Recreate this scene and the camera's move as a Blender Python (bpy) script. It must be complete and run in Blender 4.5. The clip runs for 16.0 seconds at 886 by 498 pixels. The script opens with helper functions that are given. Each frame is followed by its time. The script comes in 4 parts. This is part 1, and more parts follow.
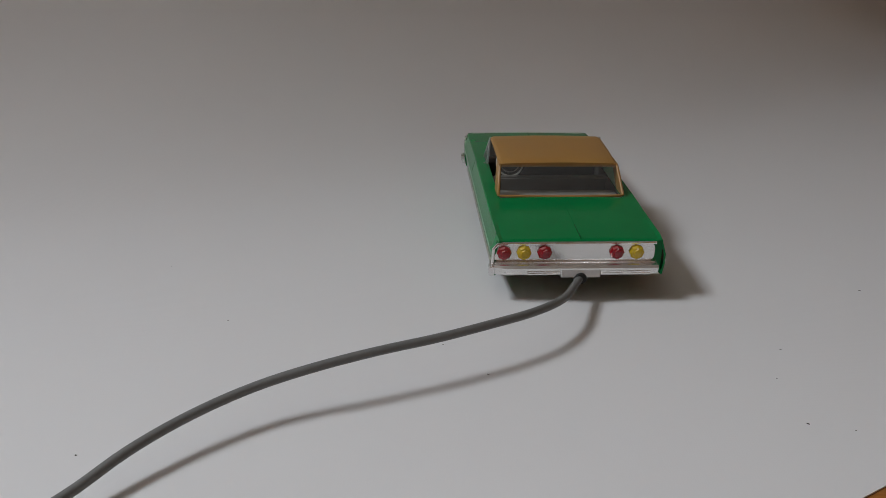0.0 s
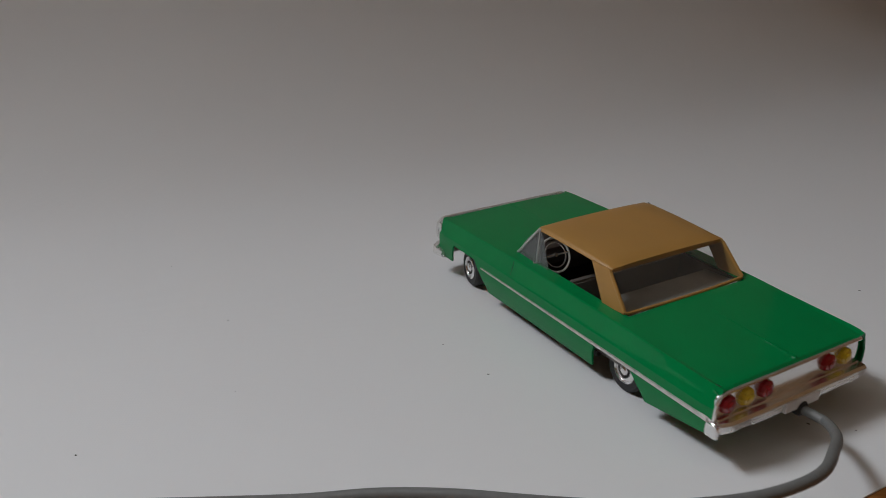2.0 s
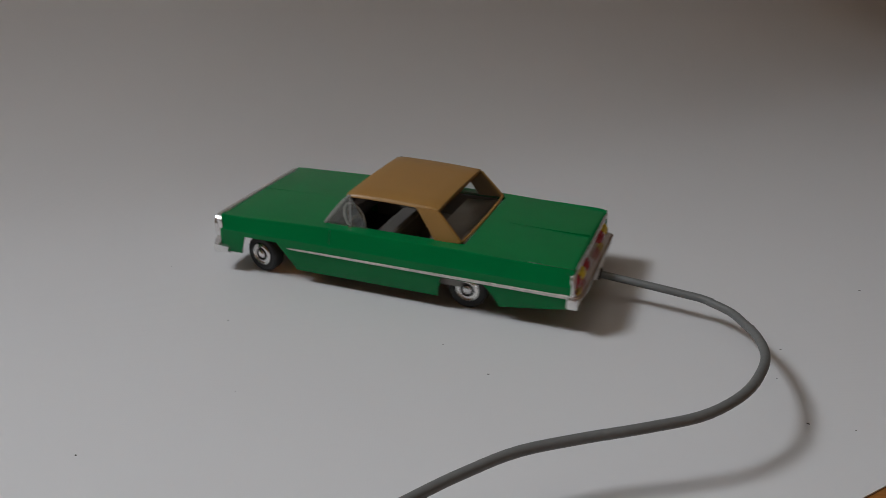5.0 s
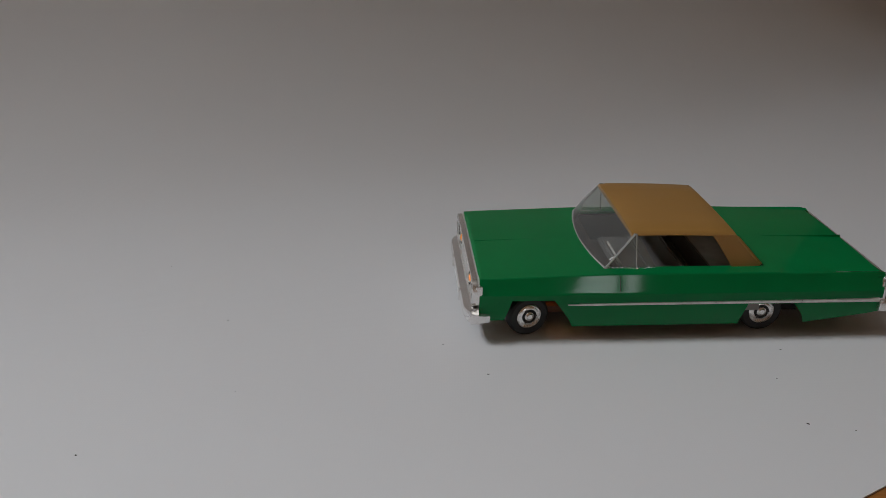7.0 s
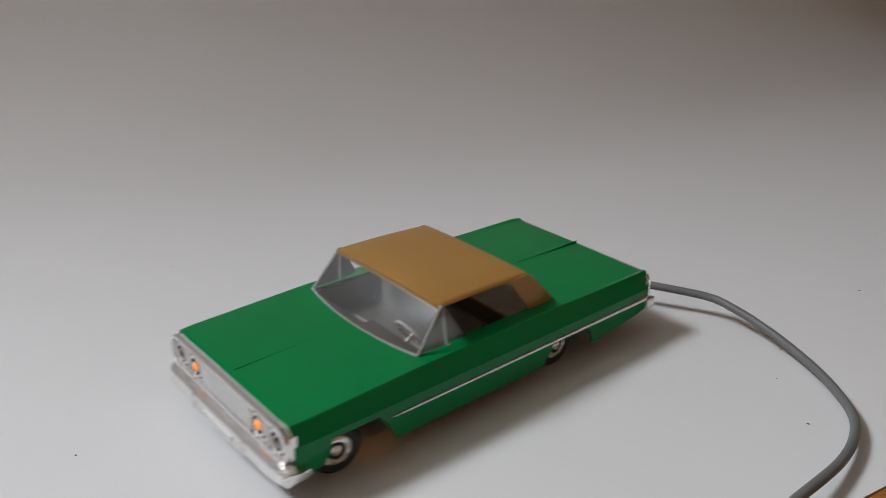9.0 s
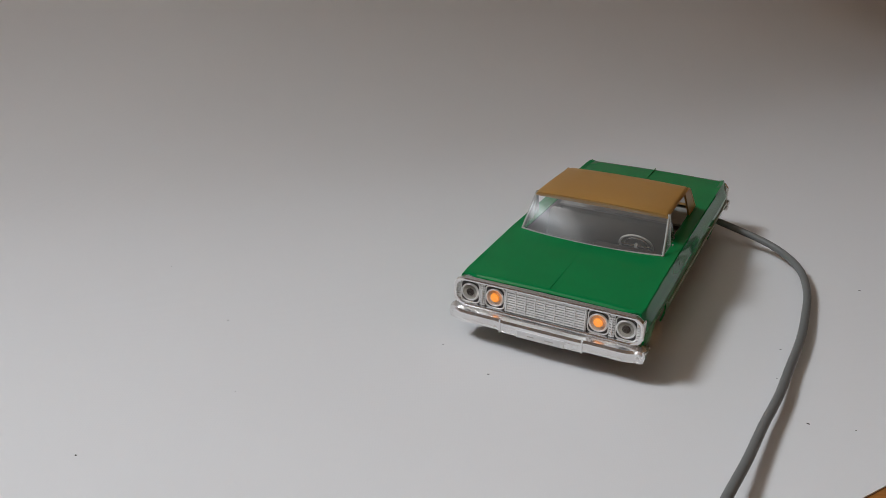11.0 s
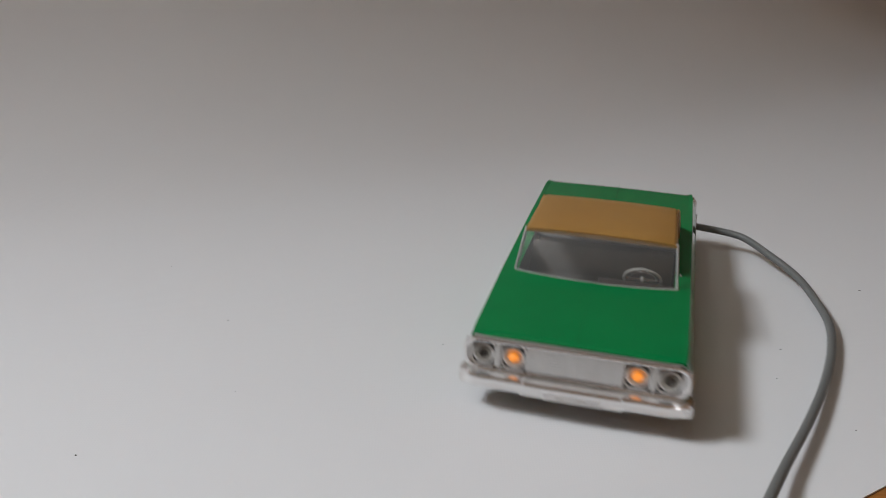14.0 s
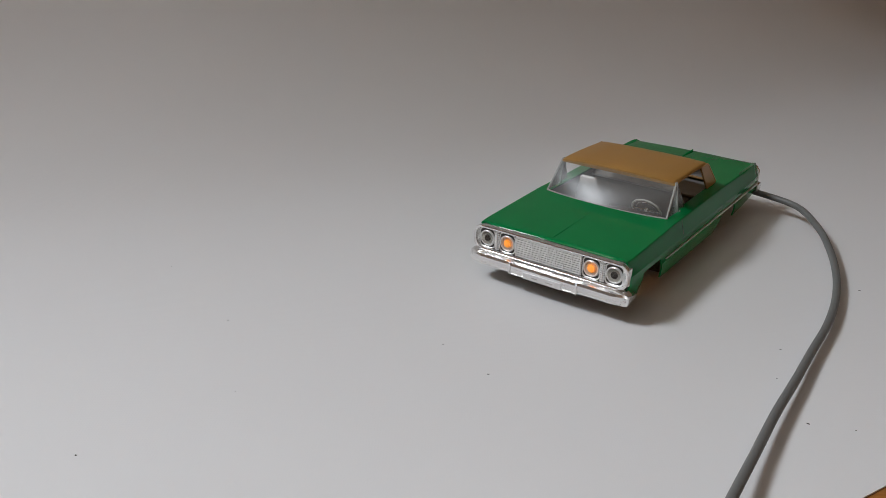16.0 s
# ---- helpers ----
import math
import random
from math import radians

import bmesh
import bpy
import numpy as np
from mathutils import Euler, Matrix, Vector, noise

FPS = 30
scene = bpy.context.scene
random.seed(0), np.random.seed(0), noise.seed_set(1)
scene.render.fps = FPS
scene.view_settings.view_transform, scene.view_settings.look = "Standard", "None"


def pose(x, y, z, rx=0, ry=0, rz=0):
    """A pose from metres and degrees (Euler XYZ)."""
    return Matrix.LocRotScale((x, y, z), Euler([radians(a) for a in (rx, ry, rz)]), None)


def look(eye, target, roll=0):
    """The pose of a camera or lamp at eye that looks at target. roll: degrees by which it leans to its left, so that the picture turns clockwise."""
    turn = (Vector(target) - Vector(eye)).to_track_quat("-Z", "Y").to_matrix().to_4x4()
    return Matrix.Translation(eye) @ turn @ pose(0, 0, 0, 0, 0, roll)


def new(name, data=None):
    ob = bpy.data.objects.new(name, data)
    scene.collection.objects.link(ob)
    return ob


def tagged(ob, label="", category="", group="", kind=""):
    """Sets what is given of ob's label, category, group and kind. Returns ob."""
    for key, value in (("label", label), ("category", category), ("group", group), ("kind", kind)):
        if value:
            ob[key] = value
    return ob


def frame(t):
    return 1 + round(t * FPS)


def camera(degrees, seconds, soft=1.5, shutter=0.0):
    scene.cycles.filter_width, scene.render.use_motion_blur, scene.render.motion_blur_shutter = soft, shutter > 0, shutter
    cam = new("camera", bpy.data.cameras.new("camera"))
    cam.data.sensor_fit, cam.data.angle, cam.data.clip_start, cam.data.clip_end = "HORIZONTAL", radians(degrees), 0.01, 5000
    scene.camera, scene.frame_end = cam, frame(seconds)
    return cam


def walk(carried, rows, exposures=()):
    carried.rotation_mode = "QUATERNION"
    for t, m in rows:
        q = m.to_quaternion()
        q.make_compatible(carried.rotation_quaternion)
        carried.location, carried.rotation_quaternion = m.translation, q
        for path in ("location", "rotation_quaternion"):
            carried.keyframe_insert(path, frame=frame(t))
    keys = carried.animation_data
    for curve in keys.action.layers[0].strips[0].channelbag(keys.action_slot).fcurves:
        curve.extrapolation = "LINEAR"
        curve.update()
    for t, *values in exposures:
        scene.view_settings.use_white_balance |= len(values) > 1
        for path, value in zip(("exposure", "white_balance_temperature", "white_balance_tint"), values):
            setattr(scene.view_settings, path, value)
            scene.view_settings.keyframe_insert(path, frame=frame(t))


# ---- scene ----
# The camera stands still over the front edge of the table.
cam = camera(55.2, 16.0, soft=0.8, shutter=0.45)
CAM = pose(0, 0, 0.2527, 65.9, 0, 0) @ pose(0, 0, 0, 0, 0, 1.0)
walk(cam, [(0.0, CAM), (16.0, CAM)], exposures=[(0.0, 0.12), (0.9, 0.10), (2.0, 0.0), (3.2, 0.0), (5.3, -0.1), (7.2, -0.1), (8.0, 0.02), (8.4, 0.34), (9.0, 0.43), (16.0, 0.43)])

# ---- light: a dull day through a window beside the table and a smaller one behind the camera
world = bpy.data.worlds.new("world")
scene.world = world
world.use_nodes = True
wn = world.node_tree
sky = wn.nodes.new("ShaderNodeTexSky")
sky.sky_type, sky.sun_disc = "NISHITA", False
sky.sun_elevation, sky.sun_rotation = radians(40), radians(300)
wn.links.new(sky.outputs[0], wn.nodes["Background"].inputs[0])
wn.nodes["Background"].inputs[1].default_value = 0.1


def window_light(name, m, width, height, power, color):
    data = bpy.data.lights.new(name, "AREA")
    data.shape, data.size, data.size_y = "RECTANGLE", width, height
    data.energy, data.color = power, color
    ob = new(name, data)
    ob.matrix_world = m
    return ob


window_light("window_daylight", look((-1.62, 0.497, 1.987), (0, 0.497, 1.987)), 0.94, 0.655, 82.5, (0.888, 0.936, 0.995))
window_light("rear_window_daylight", look((1.07, -2.46, 0.36), (1.07, 0, 0.36)), 0.29, 0.40, 2.4, (0.95, 0.97, 1.0))


# ---- materials
def mat(name, color, rough=0.5, metal=0.0, vary=0.06, scale=60.0, bump=0.0, bump_scale=900.0, coat=0.0, wear=0.08, emit=None, strength=0.0, spec=0.5):
    m = bpy.data.materials.new(name)
    m.use_nodes = True
    t, b = m.node_tree, m.node_tree.nodes["Principled BSDF"]
    co = t.nodes.new("ShaderNodeTexCoord")
    n = t.nodes.new("ShaderNodeTexNoise")
    n.inputs["Scale"].default_value, n.inputs["Detail"].default_value = scale, 6
    t.links.new(co.outputs["Object"], n.inputs["Vector"])
    ramp = t.nodes.new("ShaderNodeValToRGB")
    ramp.color_ramp.elements[0].position, ramp.color_ramp.elements[1].position = 0.3, 0.7
    ramp.color_ramp.elements[0].color = (*[c * (1 - vary) for c in color], 1)
    ramp.color_ramp.elements[1].color = (*[min(1, c * (1 + vary)) for c in color], 1)
    t.links.new(n.outputs["Fac"], ramp.inputs[0])
    t.links.new(ramp.outputs[0], b.inputs["Base Color"])
    fine = t.nodes.new("ShaderNodeTexNoise")
    fine.inputs["Scale"].default_value, fine.inputs["Detail"].default_value = bump_scale, 4
    t.links.new(co.outputs["Object"], fine.inputs["Vector"])
    r = t.nodes.new("ShaderNodeMapRange")
    r.inputs["To Min"].default_value, r.inputs["To Max"].default_value = max(0.02, rough - wear), min(1, rough + wear)
    t.links.new(n.outputs["Fac"], r.inputs["Value"])
    t.links.new(r.outputs[0], b.inputs["Roughness"])
    if bump:
        bp = t.nodes.new("ShaderNodeBump")
        bp.inputs["Strength"].default_value, bp.inputs["Distance"].default_value = bump, 0.0005
        t.links.new(fine.outputs["Fac"], bp.inputs["Height"])
        t.links.new(bp.outputs[0], b.inputs["Normal"])
    b.inputs["Metallic"].default_value = metal
    b.inputs["Coat Weight"].default_value = coat
    b.inputs["Specular IOR Level"].default_value = spec
    if emit:
        b.inputs["Emission Color"].default_value = (*emit, 1)
        b.inputs["Emission Strength"].default_value = strength
    return m


def clear_plastic(name, tint, gloss=0.05, haze=0.0):
    m = bpy.data.materials.new(name)
    m.use_nodes = True
    t = m.node_tree
    t.nodes.remove(t.nodes["Principled BSDF"])
    tr, gl = t.nodes.new("ShaderNodeBsdfTransparent"), t.nodes.new("ShaderNodeBsdfGlossy")
    mix, fr = t.nodes.new("ShaderNodeMixShader"), t.nodes.new("ShaderNodeFresnel")
    fr.inputs["IOR"].default_value = 1.48
    tr.inputs[0].default_value = (*tint, 1)
    gl.inputs["Roughness"].default_value = gloss
    t.links.new(fr.outputs[0], mix.inputs[0])
    t.links.new(tr.outputs[0], mix.inputs[1])
    t.links.new(gl.outputs[0], mix.inputs[2])
    last = mix
    if haze:
        last, di = t.nodes.new("ShaderNodeMixShader"), t.nodes.new("ShaderNodeBsdfDiffuse")
        last.inputs[0].default_value = haze
        di.inputs[0].default_value = (0.75, 0.76, 0.75, 1)
        t.links.new(mix.outputs[0], last.inputs[1])
        t.links.new(di.outputs[0], last.inputs[2])
    t.links.new(last.outputs[0], t.nodes["Material Output"].inputs[0])
    return m


def sheet_material():
    """White coated paper with a very fine woven tooth and faint blotches."""
    m = mat("white_sheet", (0.74, 0.74, 0.745), 0.55, vary=0.012, scale=3.0, wear=0.06, spec=0.35)
    t, b = m.node_tree, m.node_tree.nodes["Principled BSDF"]
    co = t.nodes.new("ShaderNodeTexCoord")
    waves = []
    for axis in ("X", "Y"):
        w = t.nodes.new("ShaderNodeTexWave")
        w.bands_direction = axis
        w.inputs["Scale"].default_value, w.inputs["Distortion"].default_value = 210, 1.2
        w.inputs["Detail"].default_value = 1
        t.links.new(co.outputs["Object"], w.inputs["Vector"])
        waves.append(w)
    mul = t.nodes.new("ShaderNodeMath")
    mul.operation = "MULTIPLY"
    t.links.new(waves[0].outputs["Fac"], mul.inputs[0])
    t.links.new(waves[1].outputs["Fac"], mul.inputs[1])
    bp = t.nodes.new("ShaderNodeBump")
    bp.inputs["Strength"].default_value, bp.inputs["Distance"].default_value = 0.07, 0.0003
    t.links.new(mul.outputs[0], bp.inputs["Height"])
    t.links.new(bp.outputs[0], b.inputs["Normal"])
    return m


def wood_material(name, dark, light):
    m = mat(name, light, 0.45, vary=0.1, scale=12, coat=0.1)
    t, b = m.node_tree, m.node_tree.nodes["Principled BSDF"]
    co, mp = t.nodes.new("ShaderNodeTexCoord"), t.nodes.new("ShaderNodeMapping")
    mp.inputs["Scale"].default_value = (3, 40, 40)
    n = t.nodes.new("ShaderNodeTexNoise")
    n.inputs["Scale"].default_value, n.inputs["Detail"].default_value, n.inputs["Distortion"].default_value = 4, 8, 1.5
    ramp = t.nodes.new("ShaderNodeValToRGB")
    ramp.color_ramp.elements[0].position, ramp.color_ramp.elements[1].position = 0.35, 0.65
    ramp.color_ramp.elements[0].color, ramp.color_ramp.elements[1].color = (*dark, 1), (*light, 1)
    t.links.new(co.outputs["Object"], mp.inputs[0])
    t.links.new(mp.outputs[0], n.inputs["Vector"])
    t.links.new(n.outputs["Fac"], ramp.inputs[0])
    t.links.new(ramp.outputs[0], b.inputs["Base Color"])
    return m


SHEET = sheet_material()
WOOD = wood_material("table_wood", (0.20, 0.075, 0.018), (0.42, 0.17, 0.04))
WALL = mat("wall_paint", (0.28, 0.155, 0.065), 0.9, scale=4, bump=0.2, bump_scale=200)
CEIL = mat("ceiling_paint", (0.48, 0.44, 0.385), 0.9, scale=4)
CARPET = mat("room_floor", (0.20, 0.125, 0.075), 0.7, scale=8, vary=0.2)
FRAME = mat("white_window_frame", (0.8, 0.8, 0.78), 0.4, scale=8)
GREEN = mat("green_plastic", (0.0015, 0.195, 0.052), 0.06, vary=0.05, scale=35, bump=0.004, bump_scale=250, wear=0.03, spec=0.22)
TAN = mat("tan_plastic", (0.385, 0.205, 0.054), 0.38, vary=0.05, scale=40, bump=0.05, bump_scale=700)
CHROME = mat("chrome_plate", (0.88, 0.87, 0.86), 0.24, 0.9, vary=0.05, scale=120, bump=0.05, bump_scale=500, wear=0.08)
TRIM = mat("dull_trim_metal", (0.66, 0.65, 0.62), 0.30, 0.8, vary=0.15, scale=200)
FOIL = mat("silver_foil", (0.84, 0.84, 0.83), 0.32, 0.45, vary=0.05, scale=150, bump=0.15, bump_scale=600)
PLATED = mat("polished_plate", (0.84, 0.84, 0.83), 0.2, 0.8, vary=0.05, scale=150, bump=0.1, bump_scale=500)
SHELF = mat("silver_grey_shelf", (0.50, 0.48, 0.46), 0.3, 0.3, vary=0.15, scale=90, bump=0.1, bump_scale=300)
SEAT = mat("grey_seat_plastic", (0.23, 0.215, 0.20), 0.33, 0.35, vary=0.1, scale=60, bump=0.08, bump_scale=400)
DARK = mat("dark_brown_interior", (0.045, 0.032, 0.026), 0.45, vary=0.2, scale=70)
CHASSIS = mat("orange_brown_chassis", (0.16, 0.060, 0.022), 0.5, vary=0.15, scale=60)
RUBBER = mat("black_rubber", (0.018, 0.018, 0.018), 0.6, vary=0.2, scale=200, bump=0.2)
# dark grey that paints the shade between the grille slats
GAP = mat("grille_shadow_grey", (0.055, 0.052, 0.050), 0.5, vary=0.1, scale=200)
# black for the grommet, the hub ring and the painted wheel arch shade
BLACK = mat("black_plastic_and_shade", (0.012, 0.012, 0.012), 0.6)
RED = mat("red_lens", (0.30, 0.006, 0.014), 0.18, vary=0.15, scale=300, coat=0.5)
YELLOW = mat("yellow_lens", (0.62, 0.44, 0.020), 0.18, vary=0.15, scale=300, coat=0.5)
BULB = mat("amber_bulb", (0.8, 0.38, 0.08), 0.2, vary=0.2, scale=400, emit=(1.0, 0.34, 0.042), strength=0.55)
INNER_BULB = mat("inner_lamp", (0.8, 0.4, 0.1), 0.3, emit=(1.0, 0.40, 0.14), strength=7.0)
LENS = clear_plastic("clear_lamp_lens", (0.86, 0.84, 0.80), 0.08)
SHIELD = clear_plastic("clear_windscreen", (0.90, 0.91, 0.90), 0.30, 0.08)
VENT = clear_plastic("clear_vent_pane", (0.80, 0.83, 0.80), 0.10, 0.05)
WHITE = mat("white_plate", (0.72, 0.72, 0.72), 0.4, vary=0.05, scale=200)
IVORY = mat("ivory_wheel_plastic", (0.62, 0.60, 0.55), 0.3, vary=0.05, scale=200)
GREY = mat("grey_cable_rubber", (0.150, 0.153, 0.148), 0.5, vary=0.07, scale=200, bump=0.1, bump_scale=1500)
SPECK = mat("dark_speck", (0.03, 0.028, 0.025), 0.8)


# ---- mesh tools
def part(name, bm, material, parent=None, label="", sharp=35, upward=False):
    """One bmesh as one mesh object, smooth but for edges sharper than that angle."""
    me = bpy.data.meshes.new(name)
    bmesh.ops.recalc_face_normals(bm, faces=bm.faces)
    if upward and sum(f.normal.z * f.calc_area() for f in bm.faces) < 0:
        bmesh.ops.reverse_faces(bm, faces=bm.faces)
    for f in bm.faces:
        f.smooth = True
    for e in bm.edges:
        e.smooth = len(e.link_faces) == 2 and e.calc_face_angle() < radians(sharp)
    bm.to_mesh(me)
    bm.free()
    me.materials.append(material)
    ob = new(name, me)
    if parent:
        ob.parent = parent
    if label:
        ob["label"] = label
    return ob


def box(bm, x0, x1, y0, y1, z0, z1, bevel=0.0, seg=2):
    made = bmesh.ops.create_cube(bm, size=1)["verts"]
    for v in made:
        v.co = Vector(((x0 + x1) / 2 + v.co.x * (x1 - x0), (y0 + y1) / 2 + v.co.y * (y1 - y0), (z0 + z1) / 2 + v.co.z * (z1 - z0)))
    if bevel:
        es = list({e for v in made for e in v.link_edges})
        bmesh.ops.bevel(bm, geom=es, offset=bevel, segments=seg, affect="EDGES", profile=0.6)
    return bm


def loft(bm, rings, closed=True, caps=True):
    """Skin over rings of points with equal counts."""
    vs = [[bm.verts.new(p) for p in ring] for ring in rings]
    n = len(vs[0])
    for a, b in zip(vs, vs[1:]):
        for i in range(n if closed else n - 1):
            bm.faces.new((a[i], a[(i + 1) % n], b[(i + 1) % n], b[i]))
    if caps and closed:
        bm.faces.new(vs[0][::-1])
        bm.faces.new(vs[-1])
    return vs


def turned(bm, profile, axis="y", n=24, m=None):
    """A solid of revolution from (radius, height) pairs."""
    rings = []
    for r, h in profile:
        ring = []
        for k in range(n):
            a = 2 * math.pi * k / n
            u, v = max(r, 1e-5) * math.cos(a), max(r, 1e-5) * math.sin(a)
            p = {"y": (u, h, v), "x": (h, u, v), "z": (u, v, h)}[axis]
            ring.append(m @ Vector(p) if m else Vector(p))
        rings.append(ring)
    loft(bm, rings)
    return bm


def tube(bm, pts, r, n=8, closed=False):
    pts = [Vector(p) for p in pts]
    rings, side = [], None
    for i, p in enumerate(pts):
        a = pts[i - 1] if i or closed else p
        b = pts[(i + 1) % len(pts)] if i < len(pts) - 1 or closed else p
        d = (b - a).normalized()
        side = d.orthogonal() if side is None else (side - d * side.dot(d))
        side.normalize()
        w = d.cross(side)
        rings.append([p + side * r * math.cos(2 * math.pi * k / n) + w * r * math.sin(2 * math.pi * k / n) for k in range(n)])
    if closed:
        rings.append(rings[0])
    loft(bm, rings, caps=not closed)
    if closed:
        bmesh.ops.remove_doubles(bm, verts=bm.verts, dist=1e-6)
    return bm


def strip(bm, outline, axis, lo, hi):
    """A plate with that outline (pairs), drawn out along an axis."""
    def p(a, b, h):
        return {"x": (h, a, b), "y": (a, h, b), "z": (a, b, h)}[axis]
    loft(bm, [[p(a, b, lo) for a, b in outline], [p(a, b, hi) for a, b in outline]])
    return bm


# ---- the place: a room, a table, a white sheet that sweeps up behind
def room():
    x0, x1, y0, y1, z0, z1, th = -1.7, 2.2, -2.5, 2.6, -0.75, 2.65, 0.12

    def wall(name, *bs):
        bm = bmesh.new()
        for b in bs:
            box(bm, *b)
        return tagged(part(name, bm, WALL, sharp=20), "plain beige painted wall, out of view", "wall", kind="structure")
    wy0, wy1, wz0, wz1 = -0.022, 1.017, 1.609, 2.364
    wall("wall_west", (x0 - th, x0, y0, wy0, z0, z1), (x0 - th, x0, wy1, y1, z0, z1), (x0 - th, x0, wy0, wy1, z0, wz0), (x0 - th, x0, wy0, wy1, wz1, z1))
    # added unseen pier that keeps window light off the back of the sheet
    wall("shading_pier", (-1.028, -0.928, 0.527, y1, z0, z1))
    wall("wall_east", (x1, x1 + th, y0, y1, z0, z1))
    wall("wall_north", (x0 - th, x1 + th, y1, y1 + th, z0, z1))
    sx0, sx1, sz0, sz1 = 0.89, 1.25, 0.12, 0.60
    wall("wall_south", (x0 - th, sx0, y0 - th, y0, z0, z1), (sx1, x1 + th, y0 - th, y0, z0, z1), (sx0, sx1, y0 - th, y0, z0, sz0), (sx0, sx1, y0 - th, y0, sz1, z1))
    for name, x, ya, yb, za, zb in (("window_1", x0 - 0.06, wy0, wy1, wz0, wz1),):
        w = tagged(new(name), "white-framed window beside the table", "window", kind="structure")
        for a, b, c, d in ((ya, ya + 0.05, za, zb), (yb - 0.05, yb, za, zb), (ya + 0.05, yb - 0.05, za, za + 0.05), (ya + 0.05, yb - 0.05, zb - 0.05, zb)):
            part("window_frame", box(bmesh.new(), x - 0.03, x + 0.03, a, b, c, d, 0.004), FRAME, w)
    w = tagged(new("window_2"), "white-framed two-pane window behind the camera", "window", kind="structure")
    for a, b in ((sx0, sx0 + 0.04), (1.115, 1.150), (sx1 - 0.04, sx1)):
        part("window_frame", box(bmesh.new(), a, b, y0 + 0.045, y0 + 0.065, sz0, sz1, 0.004), FRAME, w)
    tagged(part("floor", box(bmesh.new(), x0 - th, x1 + th, y0 - th, y1 + th, z0 - 0.1, z0), CARPET), "brown wooden floor of the room", "floor", kind="structure")
    tagged(part("ceiling", box(bmesh.new(), x0 - th, x1 + th, y0 - th, y1 + th, z1, z1 + 0.1), CEIL), "plain white ceiling of the room", "ceiling", kind="structure")


def table():
    t = tagged(new("table"), "orange-brown wooden table under the white sheet", "table")
    part("tabletop", box(bmesh.new(), -0.75, 0.75, -0.25, 1.30, -0.031, -0.001, 0.004), WOOD, t)
    for x in (-0.68, 0.68):
        for y in (-0.18, 1.23):
            part("leg", box(bmesh.new(), x - 0.03, x + 0.03, y - 0.03, y + 0.03, -0.75, -0.031, 0.003), WOOD, t)
    return t


SWEEP_Y, SWEEP_R = 0.701, 0.231


def sheet():
    """A long sheet whose near right corner stops short of the view; it rises in a wide bend at the back."""
    bm = bmesh.new()
    steps = [("flat", u) for u in np.linspace(0, 1, 14)] + [("bend", a) for a in np.linspace(0, radians(82), 24)[1:]] + [("rise", d) for d in (0.2, 0.45, 0.7)]
    rows = []
    for kind, u in steps:
        rows.append([])
        for x in np.linspace(-0.72, 0.72, 25):
            # the near edge runs slantwise, and the bend starts sooner on one side
            near = 0.301 + (x - 0.189) * 0.60 if x > 0.0 else 0.301 - 0.189 * 0.60 + x * 0.3
            near = max(-0.22, min(near, 0.62))
            start = SWEEP_Y + 0.512 * x + 0.324 * x * x
            a = min(u, radians(82)) if kind == "bend" else radians(82)
            y, z = start + SWEEP_R * math.sin(a), SWEEP_R * (1 - math.cos(a))
            if kind == "flat":
                y, z = near + u * (start - near), 0.0
            elif kind == "rise":
                y, z = y + math.cos(a) * u, z + math.sin(a) * u
            rows[-1].append(bm.verts.new((x, y, z)))
    for a, b in zip(rows, rows[1:]):
        for i in range(24):
            bm.faces.new((a[i], a[i + 1], b[i + 1], b[i]))
    ob = part("backdrop_sheet", bm, SHEET, upward=True)
    m = ob.modifiers.new("thickness", "SOLIDIFY")
    m.thickness, m.offset = 0.0008, -1
    return tagged(ob, "large white sheet laid over the table and swept up behind", "backdrop sheet", kind="structure")


def specks():
    rng = random.Random(4)
    spots = [(0.186, 0.356, 1.0), (-0.170, 0.321, 0.7), (0.026, 0.397, 0.7), (0.279, 0.508, 0.9), (0.198, 0.429, 0.6), (-0.216, 0.662, 0.9),
             (-0.130, 0.452, 0.5), (-0.108, 0.376, 0.5), (0.001, 0.428, 0.5), (-0.187, 0.527, 0.5), (0.185, 0.398, 0.45), (0.208, 0.351, 0.5)]
    for x, y, mm in spots:
        bm = bmesh.new()
        bmesh.ops.create_icosphere(bm, subdivisions=1, radius=mm * 0.72 / 1000)
        for v in bm.verts:
            v.co = Vector((v.co.x * 1.5, v.co.y * 0.8, v.co.z * 0.35)) * rng.uniform(0.8, 1.2)
        ob = tagged(part("crumb", bm, SPECK), "tiny dark crumb on the white sheet", "crumb", "crumbs on the sheet")
        ob.matrix_world = pose(x, y, 0.0003, 0, 0, rng.uniform(-40, 10))


room()
table()
sheet()
specks()


# ---- the toy car: x ahead, y to its left, z up, the middle of the car over the origin
XF, XR = 0.1194, -0.1207
SIDE = [(0.0088, 0.0530), (0.0180, 0.0556), (0.0250, 0.0566), (0.0310, 0.0563), (0.0322, 0.0558), (0.0409, 0.0533), (0.0415, 0.0528)]
WHEELS = [("front", 0.0915, 1), ("front", 0.0915, -1), ("rear", -0.0530, 1), ("rear", -0.0530, -1)]


def side_y(z):
    for (za, ya), (zb, yb) in zip(SIDE, SIDE[1:]):
        if z <= zb:
            return ya + (yb - ya) * max(0, z - za) / (zb - za)
    return SIDE[-1][1]


